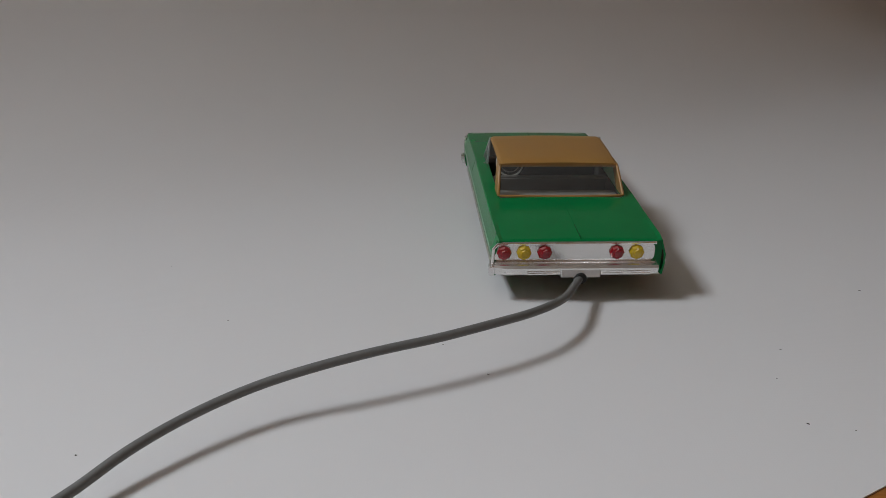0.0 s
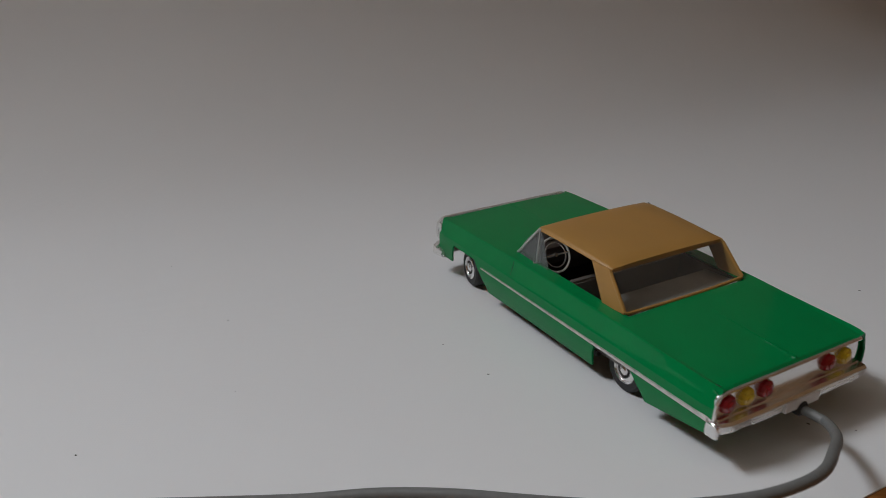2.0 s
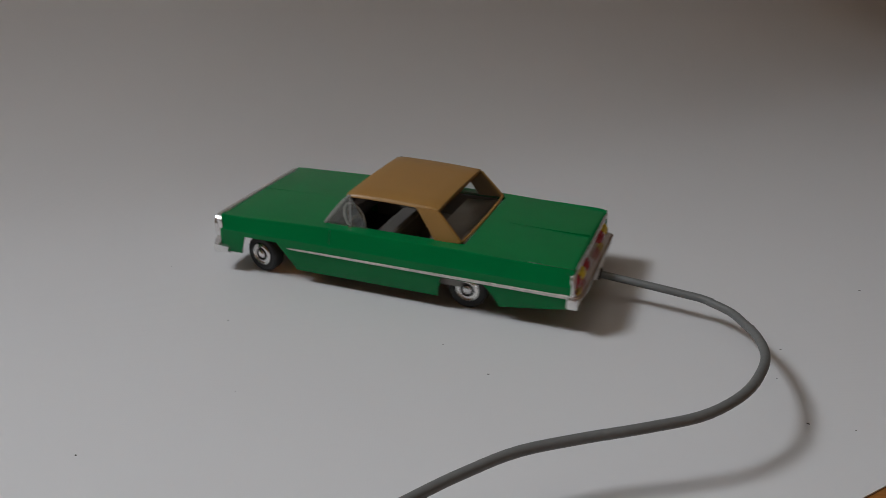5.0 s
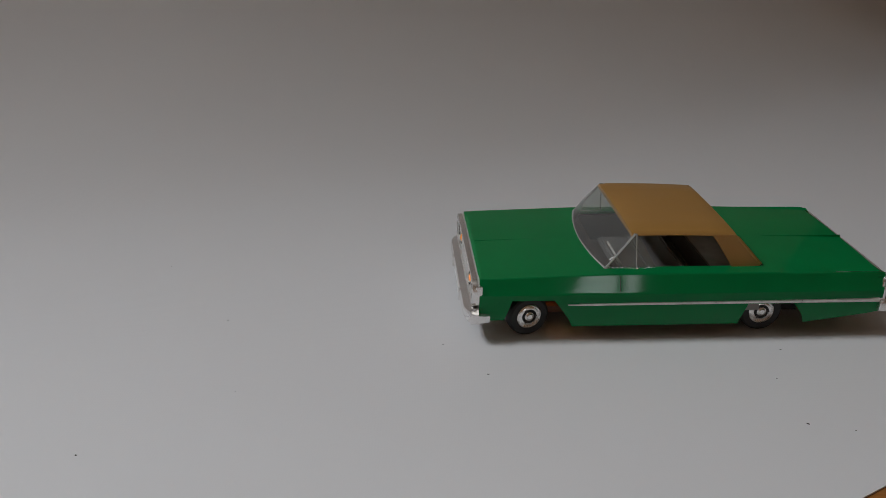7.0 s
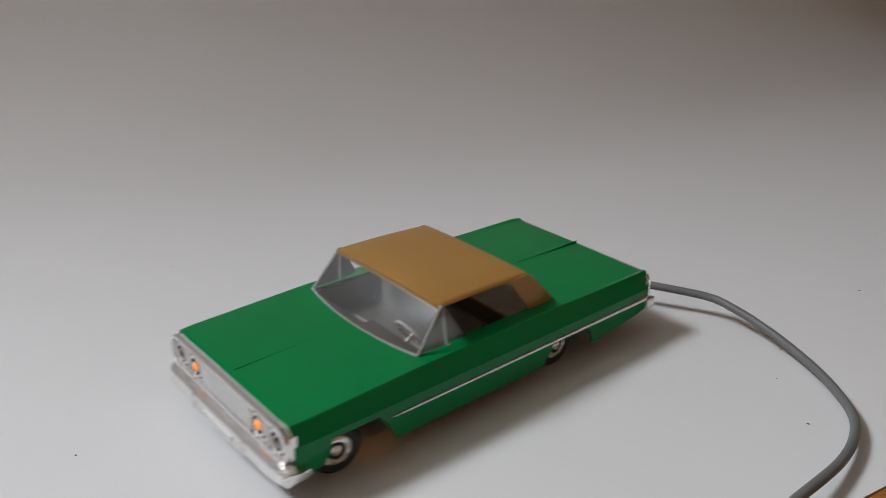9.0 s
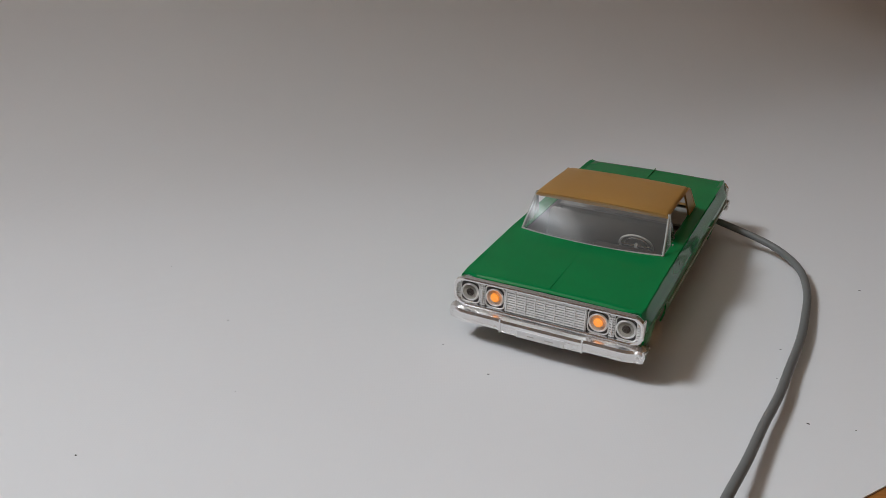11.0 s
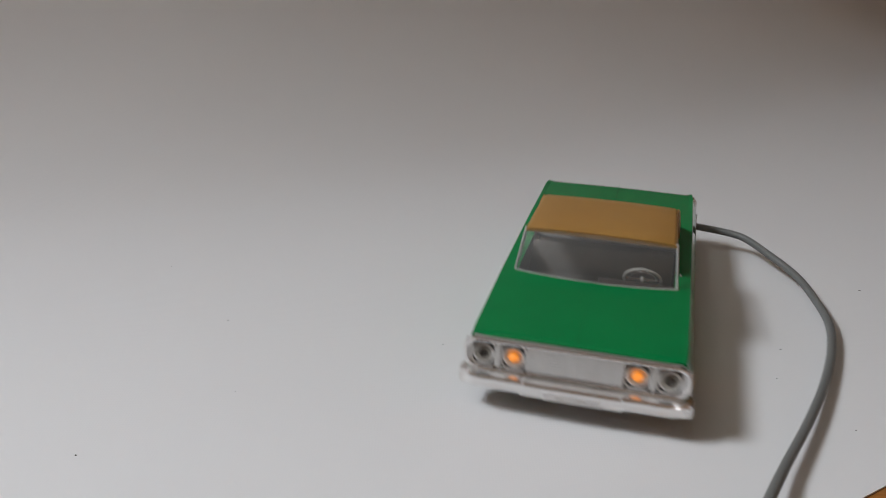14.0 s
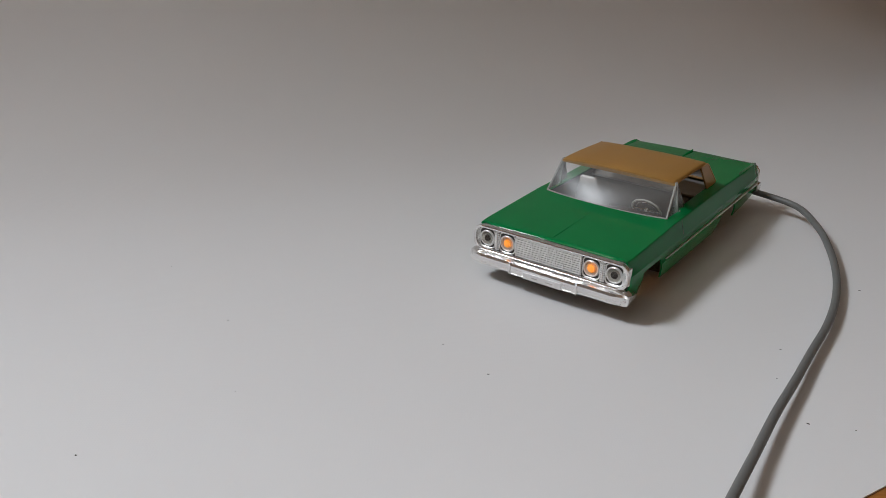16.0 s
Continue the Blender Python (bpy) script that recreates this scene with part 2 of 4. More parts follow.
def top_shift(x):
    """The upper edge is highest beside the cabin and falls a little to both ends."""
    if x > 0.046:
        return 0.0010 - 0.0022 * min(1, (x - 0.046) / 0.073)
    if x < -0.050:
        return 0.0010 - 0.0022 * min(1, (-0.050 - x) / 0.070)
    return 0.0010


def sill_z(x):
    """The lower edge of the body side, with its wheel openings."""
    z = 0.0088
    if x > 0.098:
        z = 0.0145
    if x < -0.075:
        z = 0.0088 + (-0.075 - x) * 0.17
    if 0.0640 < x < 0.1055:
        z = max(z, 0.0088 + 0.0190 * min(1, (x - 0.0640) / 0.0120, (0.1055 - x) / 0.0050) ** 0.8)
    if -0.0760 < x < -0.0360:
        z = max(z, 0.0088 + 0.0148 * min(1, (-0.0360 - x) / 0.0030, (x + 0.0760) / 0.0095) ** 0.7)
    return z


def body_shell(car):
    bm = bmesh.new()
    xs = sorted({round(x, 4) for x in list(np.linspace(XR, XF, 60)) + [-0.1201, -0.1195, -0.1188, -0.1178, 0.1188, 0.1180, 0.1170, -0.050, 0.046, 0.065, 0.067, 0.069, 0.0715, 0.074, 0.0640, 0.0760, 0.0985, 0.1, 0.1005, 0.1016, 0.1032, 0.1045, 0.1055, -0.036, -0.0365, -0.0375, -0.039, -0.0665, -0.069, -0.0715, -0.074, -0.076]})
    hole_a, hole_b = -0.050, 0.046
    tops = [0.0520, 0.0500, 0.0440, 0.03, 0.015, 0.0, -0.015, -0.03, -0.0440, -0.0500, -0.0520]
    rows = []
    for x in xs:
        end = max(0, (abs(x) - 0.112) / 0.007)
        nar = 1 - 0.012 * end
        s0 = sill_z(x)
        left = [s0 + (0.0310 - s0) * k / 4 for k in range(5)] + [0.0322, 0.0363, 0.0409, 0.0415]
        pts = [Vector((x, side_y(z) * nar, z + top_shift(x) * max(0, (z - 0.031) / 0.0105))) for z in left]
        fin = 0.0010 * max(0, min(1, (-0.07 - x) / 0.045)) * (1 if x > XR + 0.002 else 0.6)
        pts[-1].z += fin
        mid = []
        for y in tops[1:-1]:
            crown = 0.0416 + 0.0008 * (1 - (y / 0.05) ** 2)
            if abs(y) > 0.048:
                crown = 0.0415
            crown += top_shift(x)
            lip = max(0, 1 - min(XF - x, x - XR) / 0.0026)
            if abs(y) < 0.049:
                crown -= 0.0015 * lip ** 2
            bow = 0.0
            if x >= hole_b - 1e-6 and abs(y) <= 0.0441:
                bow = 0.006 * (1 - (y / 0.0441) ** 2) * max(0, 1 - (x - hole_b) / 0.055)
            mid.append(Vector((x + bow, y * nar, crown)))
        right = [Vector((p.x, -p.y, p.z)) for p in reversed(pts)]
        rows.append(([bm.verts.new(p) for p in pts + mid + right], x))
    n = len(rows[0][0])
    for (a, xa), (b, xb) in zip(rows, rows[1:]):
        for i in range(n - 1):
            ys = (a[i].co.y + a[i + 1].co.y) / 2
            if abs(ys) < 0.0440 and a[i].co.z > 0.04 and xa >= hole_a - 1e-6 and xb <= hole_b + 1e-6:
                continue
            bm.faces.new((a[i], a[i + 1], b[i + 1], b[i]))
    ob = part("body", bm, GREEN, car, "bright green moulded plastic body", sharp=11, upward=True)
    m = ob.modifiers.new("thickness", "SOLIDIFY")
    m.thickness, m.offset = 0.0012, -1
    return ob


def ridge(car, name, x0, x1, up, za, zb):
    bm = bmesh.new()
    n = 12
    rings = []
    for k in range(n + 1):
        u = k / n
        x = x0 + (x1 - x0) * u
        h = 0.00004 + up * u ** 2
        z = za + (zb - za) * u
        w = 0.0003
        rings.append([Vector((x, -w, z - 0.0006)), Vector((x, -w * 0.4, z + h)), Vector((x, w * 0.4, z + h)), Vector((x, w, z - 0.0006))])
    loft(bm, rings)
    return part(name, bm, GREEN, car)


def wheel(car, kind, x, s):
    w = new("wheel" if kind == "rear" else "front_wheel")
    w.parent = car
    w.location = (x, s * (0.0430 if kind == "front" else 0.0415), 0.0128)
    o = s
    tyre = [(0.0066, -0.0042), (0.0112, -0.0044), (0.0124, -0.0036), (0.0128, -0.0020), (0.0128, 0.0020), (0.0124, 0.0036), (0.0112, 0.0046), (0.0080, 0.0044), (0.0075, 0.0030), (0.0066, 0.0026)]
    part("tyre", turned(bmesh.new(), [(r, h * o) for r, h in tyre], "y", 36), RUBBER, w, "black rubber tyre")
    rim = [(0.0075, 0.0030), (0.0077, 0.0046), (0.0071, 0.0050), (0.0066, 0.0040), (0.0060, 0.0044), (0.0046, 0.0046), (0.0043, 0.0032), (0.0032, 0.0032), (0.0, 0.0032)]
    r = part("rim", turned(bmesh.new(), [(a, h * o) for a, h in rim], "y", 30), CHROME, w, "chrome wheel disc")
    part("rim_groove", turned(bmesh.new(), [(0.00425, 0.0033 * o), (0.00425, 0.0038 * o), (0.0028, 0.0038 * o), (0.0028, 0.0033 * o)], "y", 30), BLACK, r, "dark ring round the hub")
    part("hub_cap", turned(bmesh.new(), [(0.0029, 0.0034 * o), (0.0028, 0.0048 * o), (0.0019, 0.0051 * o), (0.0015, 0.0056 * o), (0.0, 0.0058 * o)], "y", 20), CHROME, r)
    for k in range(3):
        a = 2 * math.pi * k / 3 + 0.5
        bm = box(bmesh.new(), 0.0024, 0.0050, -0.0007, 0.0007, -0.0005, 0.0005, 0.0002, 1)
        for v in bm.verts:
            x1, y1, z1 = v.co
            v.co = Vector((x1 * math.cos(a) - z1 * math.sin(a), o * 0.0041 + y1, x1 * math.sin(a) + z1 * math.cos(a)))
        part("spoke", bm, DARK, r)
    return w


def roof(car):
    bm = bmesh.new()
    rings = []
    for k in range(13):
        u = k / 12
        x = 0.0308 - 0.0622 * u
        hw = 0.0432 - 0.0008 * u
        top = 0.0643 - 0.0016 * u + 0.0006 * math.sin(math.pi * u)
        if k in (0, 12):
            top -= 0.0008
        ring = []
        for y in (-1, -0.985, -0.94, -0.6, -0.2, 0.2, 0.6, 0.94, 0.985, 1):
            drop = {1: 0.0022, 0.985: 0.0008, 0.94: 0.0001}.get(abs(y), 0)
            ring.append(Vector((x, y * hw, top - drop + 0.0008 * (1 - y * y))))
        rings.append(ring + [Vector((p.x, p.y * 0.97, top - 0.0024)) for p in reversed(ring)])
    loft(bm, rings)
    r = part("roof", bm, TAN, car, "tan plastic roof", sharp=50)
    for s in (1, -1):
        bm = bmesh.new()
        outer = [(-0.0165, 0.0618), (-0.0312, 0.0618), (-0.0322, 0.0602), (-0.0470, 0.0450), (-0.0474, 0.0428), (-0.0305, 0.0420), (-0.0205, 0.0575)]
        rings = []
        for dy in (0.0, -0.0014):
            rings.append([Vector((x, s * (0.0454 - (z - 0.0412) * 0.12 + dy), z)) for x, z in outer])
        loft(bm, rings)
        bmesh.ops.bevel(bm, geom=list(bm.edges), offset=0.0003, segments=2, affect="EDGES")
        part("rear_pillar", bm, TAN, r)
    tube_pts = [(-0.0322, -0.0425, 0.0600), (-0.0474, -0.0445, 0.0440)] + [(-0.0480 - 0.0012 * (1 - (y / 0.0425) ** 2), y, 0.0434) for y in np.linspace(-0.0430, 0.0430, 9)] + [(-0.0474, 0.0445, 0.0440), (-0.0322, 0.0425, 0.0600)]
    part("rear_window_frame", tube(bmesh.new(), tube_pts, 0.0010, 8), TAN, r)
    bm = bmesh.new()
    rings = []
    for j in range(5):
        v = j / 4
        rings.append([Vector((-0.0476, y * 0.0432, 0.0436)).lerp(Vector((-0.0316, y * 0.0410, 0.0608)), v) + Vector((-0.0012 * (1 - y * y), 0, 0)) for y in np.linspace(-1, 1, 11)])
    loft(bm, rings, closed=False)
    p = part("rear_window", bm, VENT, r, "clear plastic rear window")
    p.visible_shadow = False
    return r


def windscreen(car):
    """A clear bent pane, wrapped round to a small three-cornered side pane."""
    bm = bmesh.new()
    n = 16
    rings = []
    for j in range(7):
        v = j / 6
        ring = []
        for i in range(n + 1):
            y = -1 + 2 * i / n
            base = Vector((0.0453 + 0.0060 * (1 - y * y), y * 0.0452, 0.0430))
            top = Vector((0.0290 + 0.0016 * (1 - y * y), y * 0.0425, 0.0634))
            ring.append(base.lerp(top, v) + Vector((0.0010, 0, 0.0008)) * math.sin(math.pi * v))
        rings.append(ring)
    loft(bm, rings, closed=False)
    w = part("windscreen", bm, SHIELD, car, "clear plastic windscreen")
    w.visible_shadow = False
    for s in (1, -1):
        bm = bmesh.new()
        tri = [(0.0453, 0.0452, 0.0430), (0.0290, 0.0425, 0.0634), (0.0275, 0.0425, 0.0634), (0.0150, 0.0456, 0.0425)]
        loft(bm, [[Vector((x, s * (y + d), z)) for x, y, z in tri] for d in (0, 0.0006)])
        sp = part("vent_window", bm, VENT, w)
        sp.visible_shadow = False
        part("windscreen_pillar", tube(bmesh.new(), [(0.0453, s * 0.0455, 0.0426), (0.0290, s * 0.0430, 0.0632)], 0.0007, 8), LENS_EDGE, w)
        part("vent_catch", turned(bmesh.new(), [(0.0, -0.0006), (0.0007, -0.0004), (0.0008, 0.0005), (0.0, 0.0008)], "y", 10, pose(0.0268, s * 0.0470, 0.0430)), CHROME, w)
        part("vent_window_bar", tube(bmesh.new(), [(0.0268, s * 0.0458, 0.0415), (0.0282, s * 0.0432, 0.0632)], 0.0004, 6), LENS_EDGE, w)
    part("windscreen_gasket", tube(bmesh.new(), [(0.0455 + 0.0060 * (1 - y * y), y * 0.0455, 0.0430) for y in np.linspace(-1, 1, 25)], 0.0006, 8), LENS_EDGE, w)
    return w


def interior(car):
    it = new("interior")
    it.parent = car
    part("tub", box(bmesh.new(), -0.034, 0.060, -0.0485, 0.0485, 0.0120, 0.0150), DARK, it)

    def bench(x, h, material, name):
        bm = bmesh.new()
        prof = [(x + 0.024, 0.0150), (x + 0.025, 0.0225), (x + 0.022, 0.0250), (x + 0.002, 0.0240), (x - 0.003, h - 0.002), (x - 0.005, h), (x - 0.0075, h - 0.0015), (x - 0.0060, 0.0150)]
        strip(bm, prof, "y", -0.0430, 0.0430)
        bmesh.ops.bevel(bm, geom=list(bm.edges), offset=0.0010, segments=2, affect="EDGES")
        part(name, bm, material, it)
    bench(0.004, 0.0430, SEAT, "front_bench")
    bench(-0.022, 0.0360, SEAT, "rear_bench")
    part("parcel_shelf", strip(bmesh.new(), [(-0.058, 0.0408), (-0.0220, 0.0380), (-0.0220, 0.0366), (-0.058, 0.0394)], "y", -0.0440, 0.0440), SHELF, it, "grey parcel shelf behind the rear seat")
    part("dashboard", box(bmesh.new(), 0.0420, 0.0560, -0.0440, 0.0440, 0.0300, 0.0395, 0.0015), DARK, it)
    part("instrument_hood", box(bmesh.new(), 0.0400, 0.0490, 0.0020, 0.0430, 0.0380, 0.0425, 0.0012), DARK, it)
    for s in (1, -1):
        part("door_card", box(bmesh.new(), -0.050, 0.050, s * 0.0462, s * 0.0478, 0.0150, 0.0395), SEAT, it)
    m = pose(0.0335, 0.0262, 0.0408, 0, -58, 0)
    bm = tube(bmesh.new(), [m @ Vector((0.0105 * math.cos(a), 0.0105 * math.sin(a), 0)) for a in np.linspace(0, 2 * math.pi, 33)[:-1]], 0.0007, 8, True)
    part("steering_wheel", bm, IVORY, it, "ivory plastic steering wheel with a horn ring")
    bm = tube(bmesh.new(), [m @ Vector((0.0075 * math.cos(a), 0.0075 * math.sin(a), 0.0004)) for a in np.linspace(0, 2 * math.pi, 25)[:-1]], 0.0004, 6, True)
    part("horn_ring", bm, CHROME, it)
    bm = bmesh.new()
    tube(bm, [m @ Vector((0, -0.0103, 0)), m @ Vector((0, 0.0103, 0))], 0.0006, 6)
    tube(bm, [m @ Vector((0, 0, 0.0012)), m @ Vector((0, 0, -0.010))], 0.0014, 10)
    part("steering_column", bm, CHROME, it)
    return it


def rounded(y0, y1, z0, z1, r, n=5):
    out = []
    for cy, cz, a0 in ((y1 - r, z1 - r, 0), (y0 + r, z1 - r, 90), (y0 + r, z0 + r, 180), (y1 - r, z0 + r, 270)):
        out += [(cy + r * math.cos(radians(a0 + 90 * k / n)), cz + r * math.sin(radians(a0 + 90 * k / n))) for k in range(n + 1)]
    return out


def rim_band(bm, outline, inset, xa, xb):
    """A raised band round an outline in the plane x."""
    cy = sum(a for a, _ in outline) / len(outline)
    cz = sum(b for _, b in outline) / len(outline)
    hy, hz = max(a for a, _ in outline) - cy, max(b for _, b in outline) - cz
    inner = [(cy + (a - cy) * (1 - inset / hy), cz + (b - cz) * (1 - inset / hz)) for a, b in outline]
    rings = [[Vector((x, a, b)) for a, b in o] for x, o in ((xa, outline), (xb - 0.0003 * math.copysign(1, xb - xa), outline), (xb, [((p[0] + q[0]) / 2, (p[1] + q[1]) / 2) for p, q in zip(outline, inner)]), (xb - 0.0003 * math.copysign(1, xb - xa), inner), (xa, inner))]
    loft(bm, rings, caps=False)
    return bm


FRONT_SET = (0.0026, 0, -0.0008)


def front_end(car):
    g = part("grille_panel", strip(bmesh.new(), rounded(-0.0552, 0.0552, 0.0232, 0.0398, 0.006), "x", 0.1165, 0.1187), FOIL, car, "chrome-plated front panel")
    part("grille_surround", rim_band(bmesh.new(), rounded(-0.0558, 0.0558, 0.0228, 0.0404, 0.0066), 0.0016, 0.1180, 0.1212), CHROME, g)
    # flat dark plate: the gaps' shade is in its colour, not in depth
    part("grille_shade_plate", strip(bmesh.new(), rounded(-0.0545, 0.0545, 0.0240, 0.0392, 0.0052), "x", 0.1187, 0.1189), GAP, g)
    for k in range(9):
        z = 0.0254 + 0.0122 * k / 8
        part("grille_slat", box(bmesh.new(), 0.1189, 0.1200, -0.0240, 0.0240, z - 0.00052, z + 0.00052), FOIL, g)
        for s in (1, -1):
            for y0, y1 in ((0.0368, 0.0397), (0.0521, 0.0541)):
                inset = 0.0010 if k in (0, 8) and y0 > 0.05 else 0.0
                part("side_slat", box(bmesh.new(), 0.1189, 0.1198, min(s * y0, s * (y1 - inset)), max(s * y0, s * (y1 - inset)), z - 0.00050, z + 0.00050), FOIL, g)
    for k in range(9):
        y = -0.0232 + 0.0464 * k / 8
        part("grille_bar", box(bmesh.new(), 0.1190, 0.1204, y - 0.00025, y + 0.00025, 0.0248, 0.0382, 0.0001, 1), FOIL, g)
    for s in (1, -1):
        part("side_bar", box(bmesh.new(), 0.1190, 0.1203, s * 0.0382 - 0.00025, s * 0.0382 + 0.00025, 0.0248, 0.0382, 0.0001, 1), FOIL, g)
        part("panel_end", box(bmesh.new(), 0.1150, 0.1190, min(s * 0.0540, s * 0.0556), max(s * 0.0540, s * 0.0556), 0.0258, 0.0375, 0.0007), CHROME, g)
        for y, bulb in ((0.0460, False), (0.0305, True)):
            m = pose(0.1187, s * y, 0.0313)
            part("lamp_bezel", rim_band(bmesh.new(), rounded(s * y - 0.0062, s * y + 0.0062, 0.0245, 0.0385, 0.0030), 0.0007, 0.1187, 0.1197), FOIL, g)
            h = part("headlight", turned(bmesh.new(), [(0.0056, 0.0003), (0.0055, 0.0009), (0.0050, 0.0013), (0.0044, 0.0009), (0.0038, 0.0005), (0.0, 0.0004)], "x", 28, m), FOIL, car, "headlight in a chrome bezel")
            h.location = FRONT_SET
            if bulb:
                part("bulb", turned(bmesh.new(), [(0.0021, 0.0005), (0.0028, 0.0007), (0.0021, 0.0010), (0.0024, 0.0013), (0.0016, 0.0015), (0.0016, 0.0018), (0.0, 0.0020)], "x", 16, m), BULB, h, "amber bulb")
            else:
                part("lamp_well", turned(bmesh.new(), [(0.0024, 0.0005), (0.0023, 0.0009), (0.0016, 0.0013), (0.0, 0.0014)], "x", 16, m), DARK, h)
            p = part("lens", turned(bmesh.new(), [(0.0044, 0.0011), (0.0040, 0.0017), (0.0025, 0.0021), (0.0, 0.0023)], "x", 20, m), LENS, h, "clear plastic lens")
            p.visible_shadow = False
        part("lamp_bulb", turned(bmesh.new(), [(0.0, 0.0), (0.0018, 0.0008), (0.0020, 0.0030), (0.0, 0.0044)], "x", 12, pose(0.0710, s * 0.0300, 0.0262)), INNER_BULB, g, "glowing lamp behind the front panel")
    g.location = FRONT_SET
    # the bumper steps down in the middle
    bm = bmesh.new()
    rings = []
    for k in range(41):
        y = -0.0580 + 0.116 * k / 40
        a = abs(y)
        drop = 0.0011 * min(1, max(0, (0.0250 - a) / 0.0022))
        x = 0.1256 - 0.0050 * max(0, (a - 0.046) / 0.012) ** 2
        top, low = 0.0220 - drop * 0.5, 0.0140 - drop
        if k in (0, 40):
            top, low = top - 0.002, low + 0.002
        sec = [(0.1170, top + 0.0010), (x - 0.004, top + 0.0008), (x - 0.0006, top - 0.0002), (x, top - 0.0018), (x - 0.0005, (top + low) / 2 + 0.0010), (x - 0.0005, (top + low) / 2 - 0.0004), (x - 0.0002, low + 0.0022), (x - 0.001, low + 0.0004), (0.1170, low)]
        rings.append([Vector((px, y, pz)) for px, pz in sec])
    loft(bm, rings)
    b = part("front_bumper", bm, CHROME, car, "stepped chrome front bumper")
    b.location = FRONT_SET
    for s in (1, -1):
        bm = bmesh.new()
        rings = []
        for k in range(9):
            u = k / 8
            x = 0.1215 - 0.0110 * u
            h = 0.0042 - 0.0012 * u
            rings.append([Vector((x, s * (0.0545 + dy), 0.0174 + dz)) for dy, dz in ((-0.001, h), (0.0030 + 0.001 * math.sin(math.pi * u), h - 0.0008), (0.0036, 0), (0.0028, -h + 0.001), (-0.001, -h))])
        loft(bm, rings)
        part("bumper_end", bm, CHROME, b)
        part("overrider", box(bmesh.new(), 0.1225, 0.1261, s * 0.0243 - 0.0006, s * 0.0243 + 0.0006, 0.0134, 0.0216, 0.0004), CHROME, b)
        for k in range(4):
            z = 0.0139 + k * 0.0011
            part("rib", box(bmesh.new(), 0.1235, 0.1252, min(s * 0.0145, s * 0.0228), max(s * 0.0145, s * 0.0228), z - 0.0003, z + 0.0003), CHROME, b)
    part("number_plate", box(bmesh.new(), 0.1235, 0.1256, -0.0140, 0.0140, 0.0134, 0.0179, 0.0002, 1), WHITE, b, "plain white number plate")
    for y0, y1 in ((-0.0075, -0.0035), (0.0030, 0.0080)):
        part("plate_mark", box(bmesh.new(), 0.1255, 0.1257, y0, y1, 0.0152, 0.0159), SHELF, b)


def rear_end(car):
    g = part("tail_panel", strip(bmesh.new(), rounded(-0.0480, 0.0548, 0.0272, 0.0392, 0.0035), "x", -0.1196, -0.1212), PLATED, car, "silver tail panel whose outer end is broken off on one side")
    g.location = (0.0006, 0, -0.0007)
    part("tail_backing", box(bmesh.new(), -0.1190, -0.1165, -0.0535, 0.0535, 0.0188, 0.0400), GREEN, g)
    bm = tube(bmesh.new(), [(-0.1215, -0.0485, 0.0397), (-0.1215, 0.0490, 0.0397), (-0.1215, 0.0530, 0.0388), (-0.1215, 0.0552, 0.0360), (-0.1215, 0.0556, 0.0300), (-0.1215, 0.0556, 0.0215)], 0.0010, 8)
    part("tail_trim", bm, CHROME, g)
    part("tail_lower_trim", box(bmesh.new(), -0.1232, -0.1195, -0.0485, 0.0545, 0.0258, 0.0274, 0.0005), CHROME, g)
    for y, red in ((0.0486, True), (0.0360, False), (0.0228, True), (-0.0234, True), (-0.0362, False)):
        m = pose(-0.1212, y, 0.0334, 0, 0, 180)
        part("tail_light", turned(bmesh.new(), [(0.0048, 0.0), (0.0047, 0.0016), (0.0038, 0.0027), (0.0026, 0.0030), (0.0022, 0.0036), (0.0, 0.0040)], "x", 8, m), RED if red else YELLOW, g, "red plastic tail light" if red else "yellow plastic indicator light", 20)
    bm = bmesh.new()
    rings = []
    for k in range(31):
        y = -0.0500 + 0.1065 * k / 30
        x = -0.1268 + 0.0030 * max(0, (y - 0.046) / 0.0105) ** 2
        rings.append([Vector((px, y, pz)) for px, pz in ((-0.1180, 0.0264), (x + 0.0012, 0.0254), (x, 0.0240), (x + 0.0008, 0.0215), (x + 0.0010, 0.0196), (x + 0.002, 0.0186), (-0.1180, 0.0186))])
    loft(bm, rings)
    b = part("rear_bumper", bm, CHROME, car, "ribbed chrome rear bumper")
    part("bumper_end", box(bmesh.new(), -0.1250, -0.1180, 0.0545, 0.0582, 0.0178, 0.0250, 0.0014), CHROME, b)
    for y0, y1 in ((0.0130, 0.0340), (-0.0450, -0.0130)):
        for k in range(3):
            z = 0.0198 + k * 0.0014
            part("rib", box(bmesh.new(), -0.1265, -0.1250, y0, y1, z - 0.0004, z + 0.0004), CHROME, b)
    part("number_plate", box(bmesh.new(), -0.1276, -0.1250, -0.0125, 0.0125, 0.0180, 0.0236, 0.0003, 1), WHITE, b, "plain white number plate")
    part("cable_grommet", turned(bmesh.new(), [(0.0042, 0.0), (0.0042, 0.0030), (0.0034, 0.0040), (0.0, 0.0040)], "x", 16, pose(-0.1245, 0, 0.0172, 0, 0, 180)), BLACK, b)


def trims(car):
    for s in (1, -1):
        bm = bmesh.new()
        rings = []
        for k in range(25):
            x = 0.0680 - 0.186 * k / 24
            y = s * 0.0562
            h = (0.0007 + 0.0007 * k / 24) if k else 0.0003
            rings.append([Vector((x, y, 0.0250 + h)), Vector((x, y + s * 0.0010, 0.0250 + h * 0.6)), Vector((x, y + s * 0.0010, 0.0250 - h * 0.6)), Vector((x, y, 0.0250 - h))])
        loft(bm, rings)
        part("side_trim", bm, TRIM, car, "thin chrome strip along the body side")


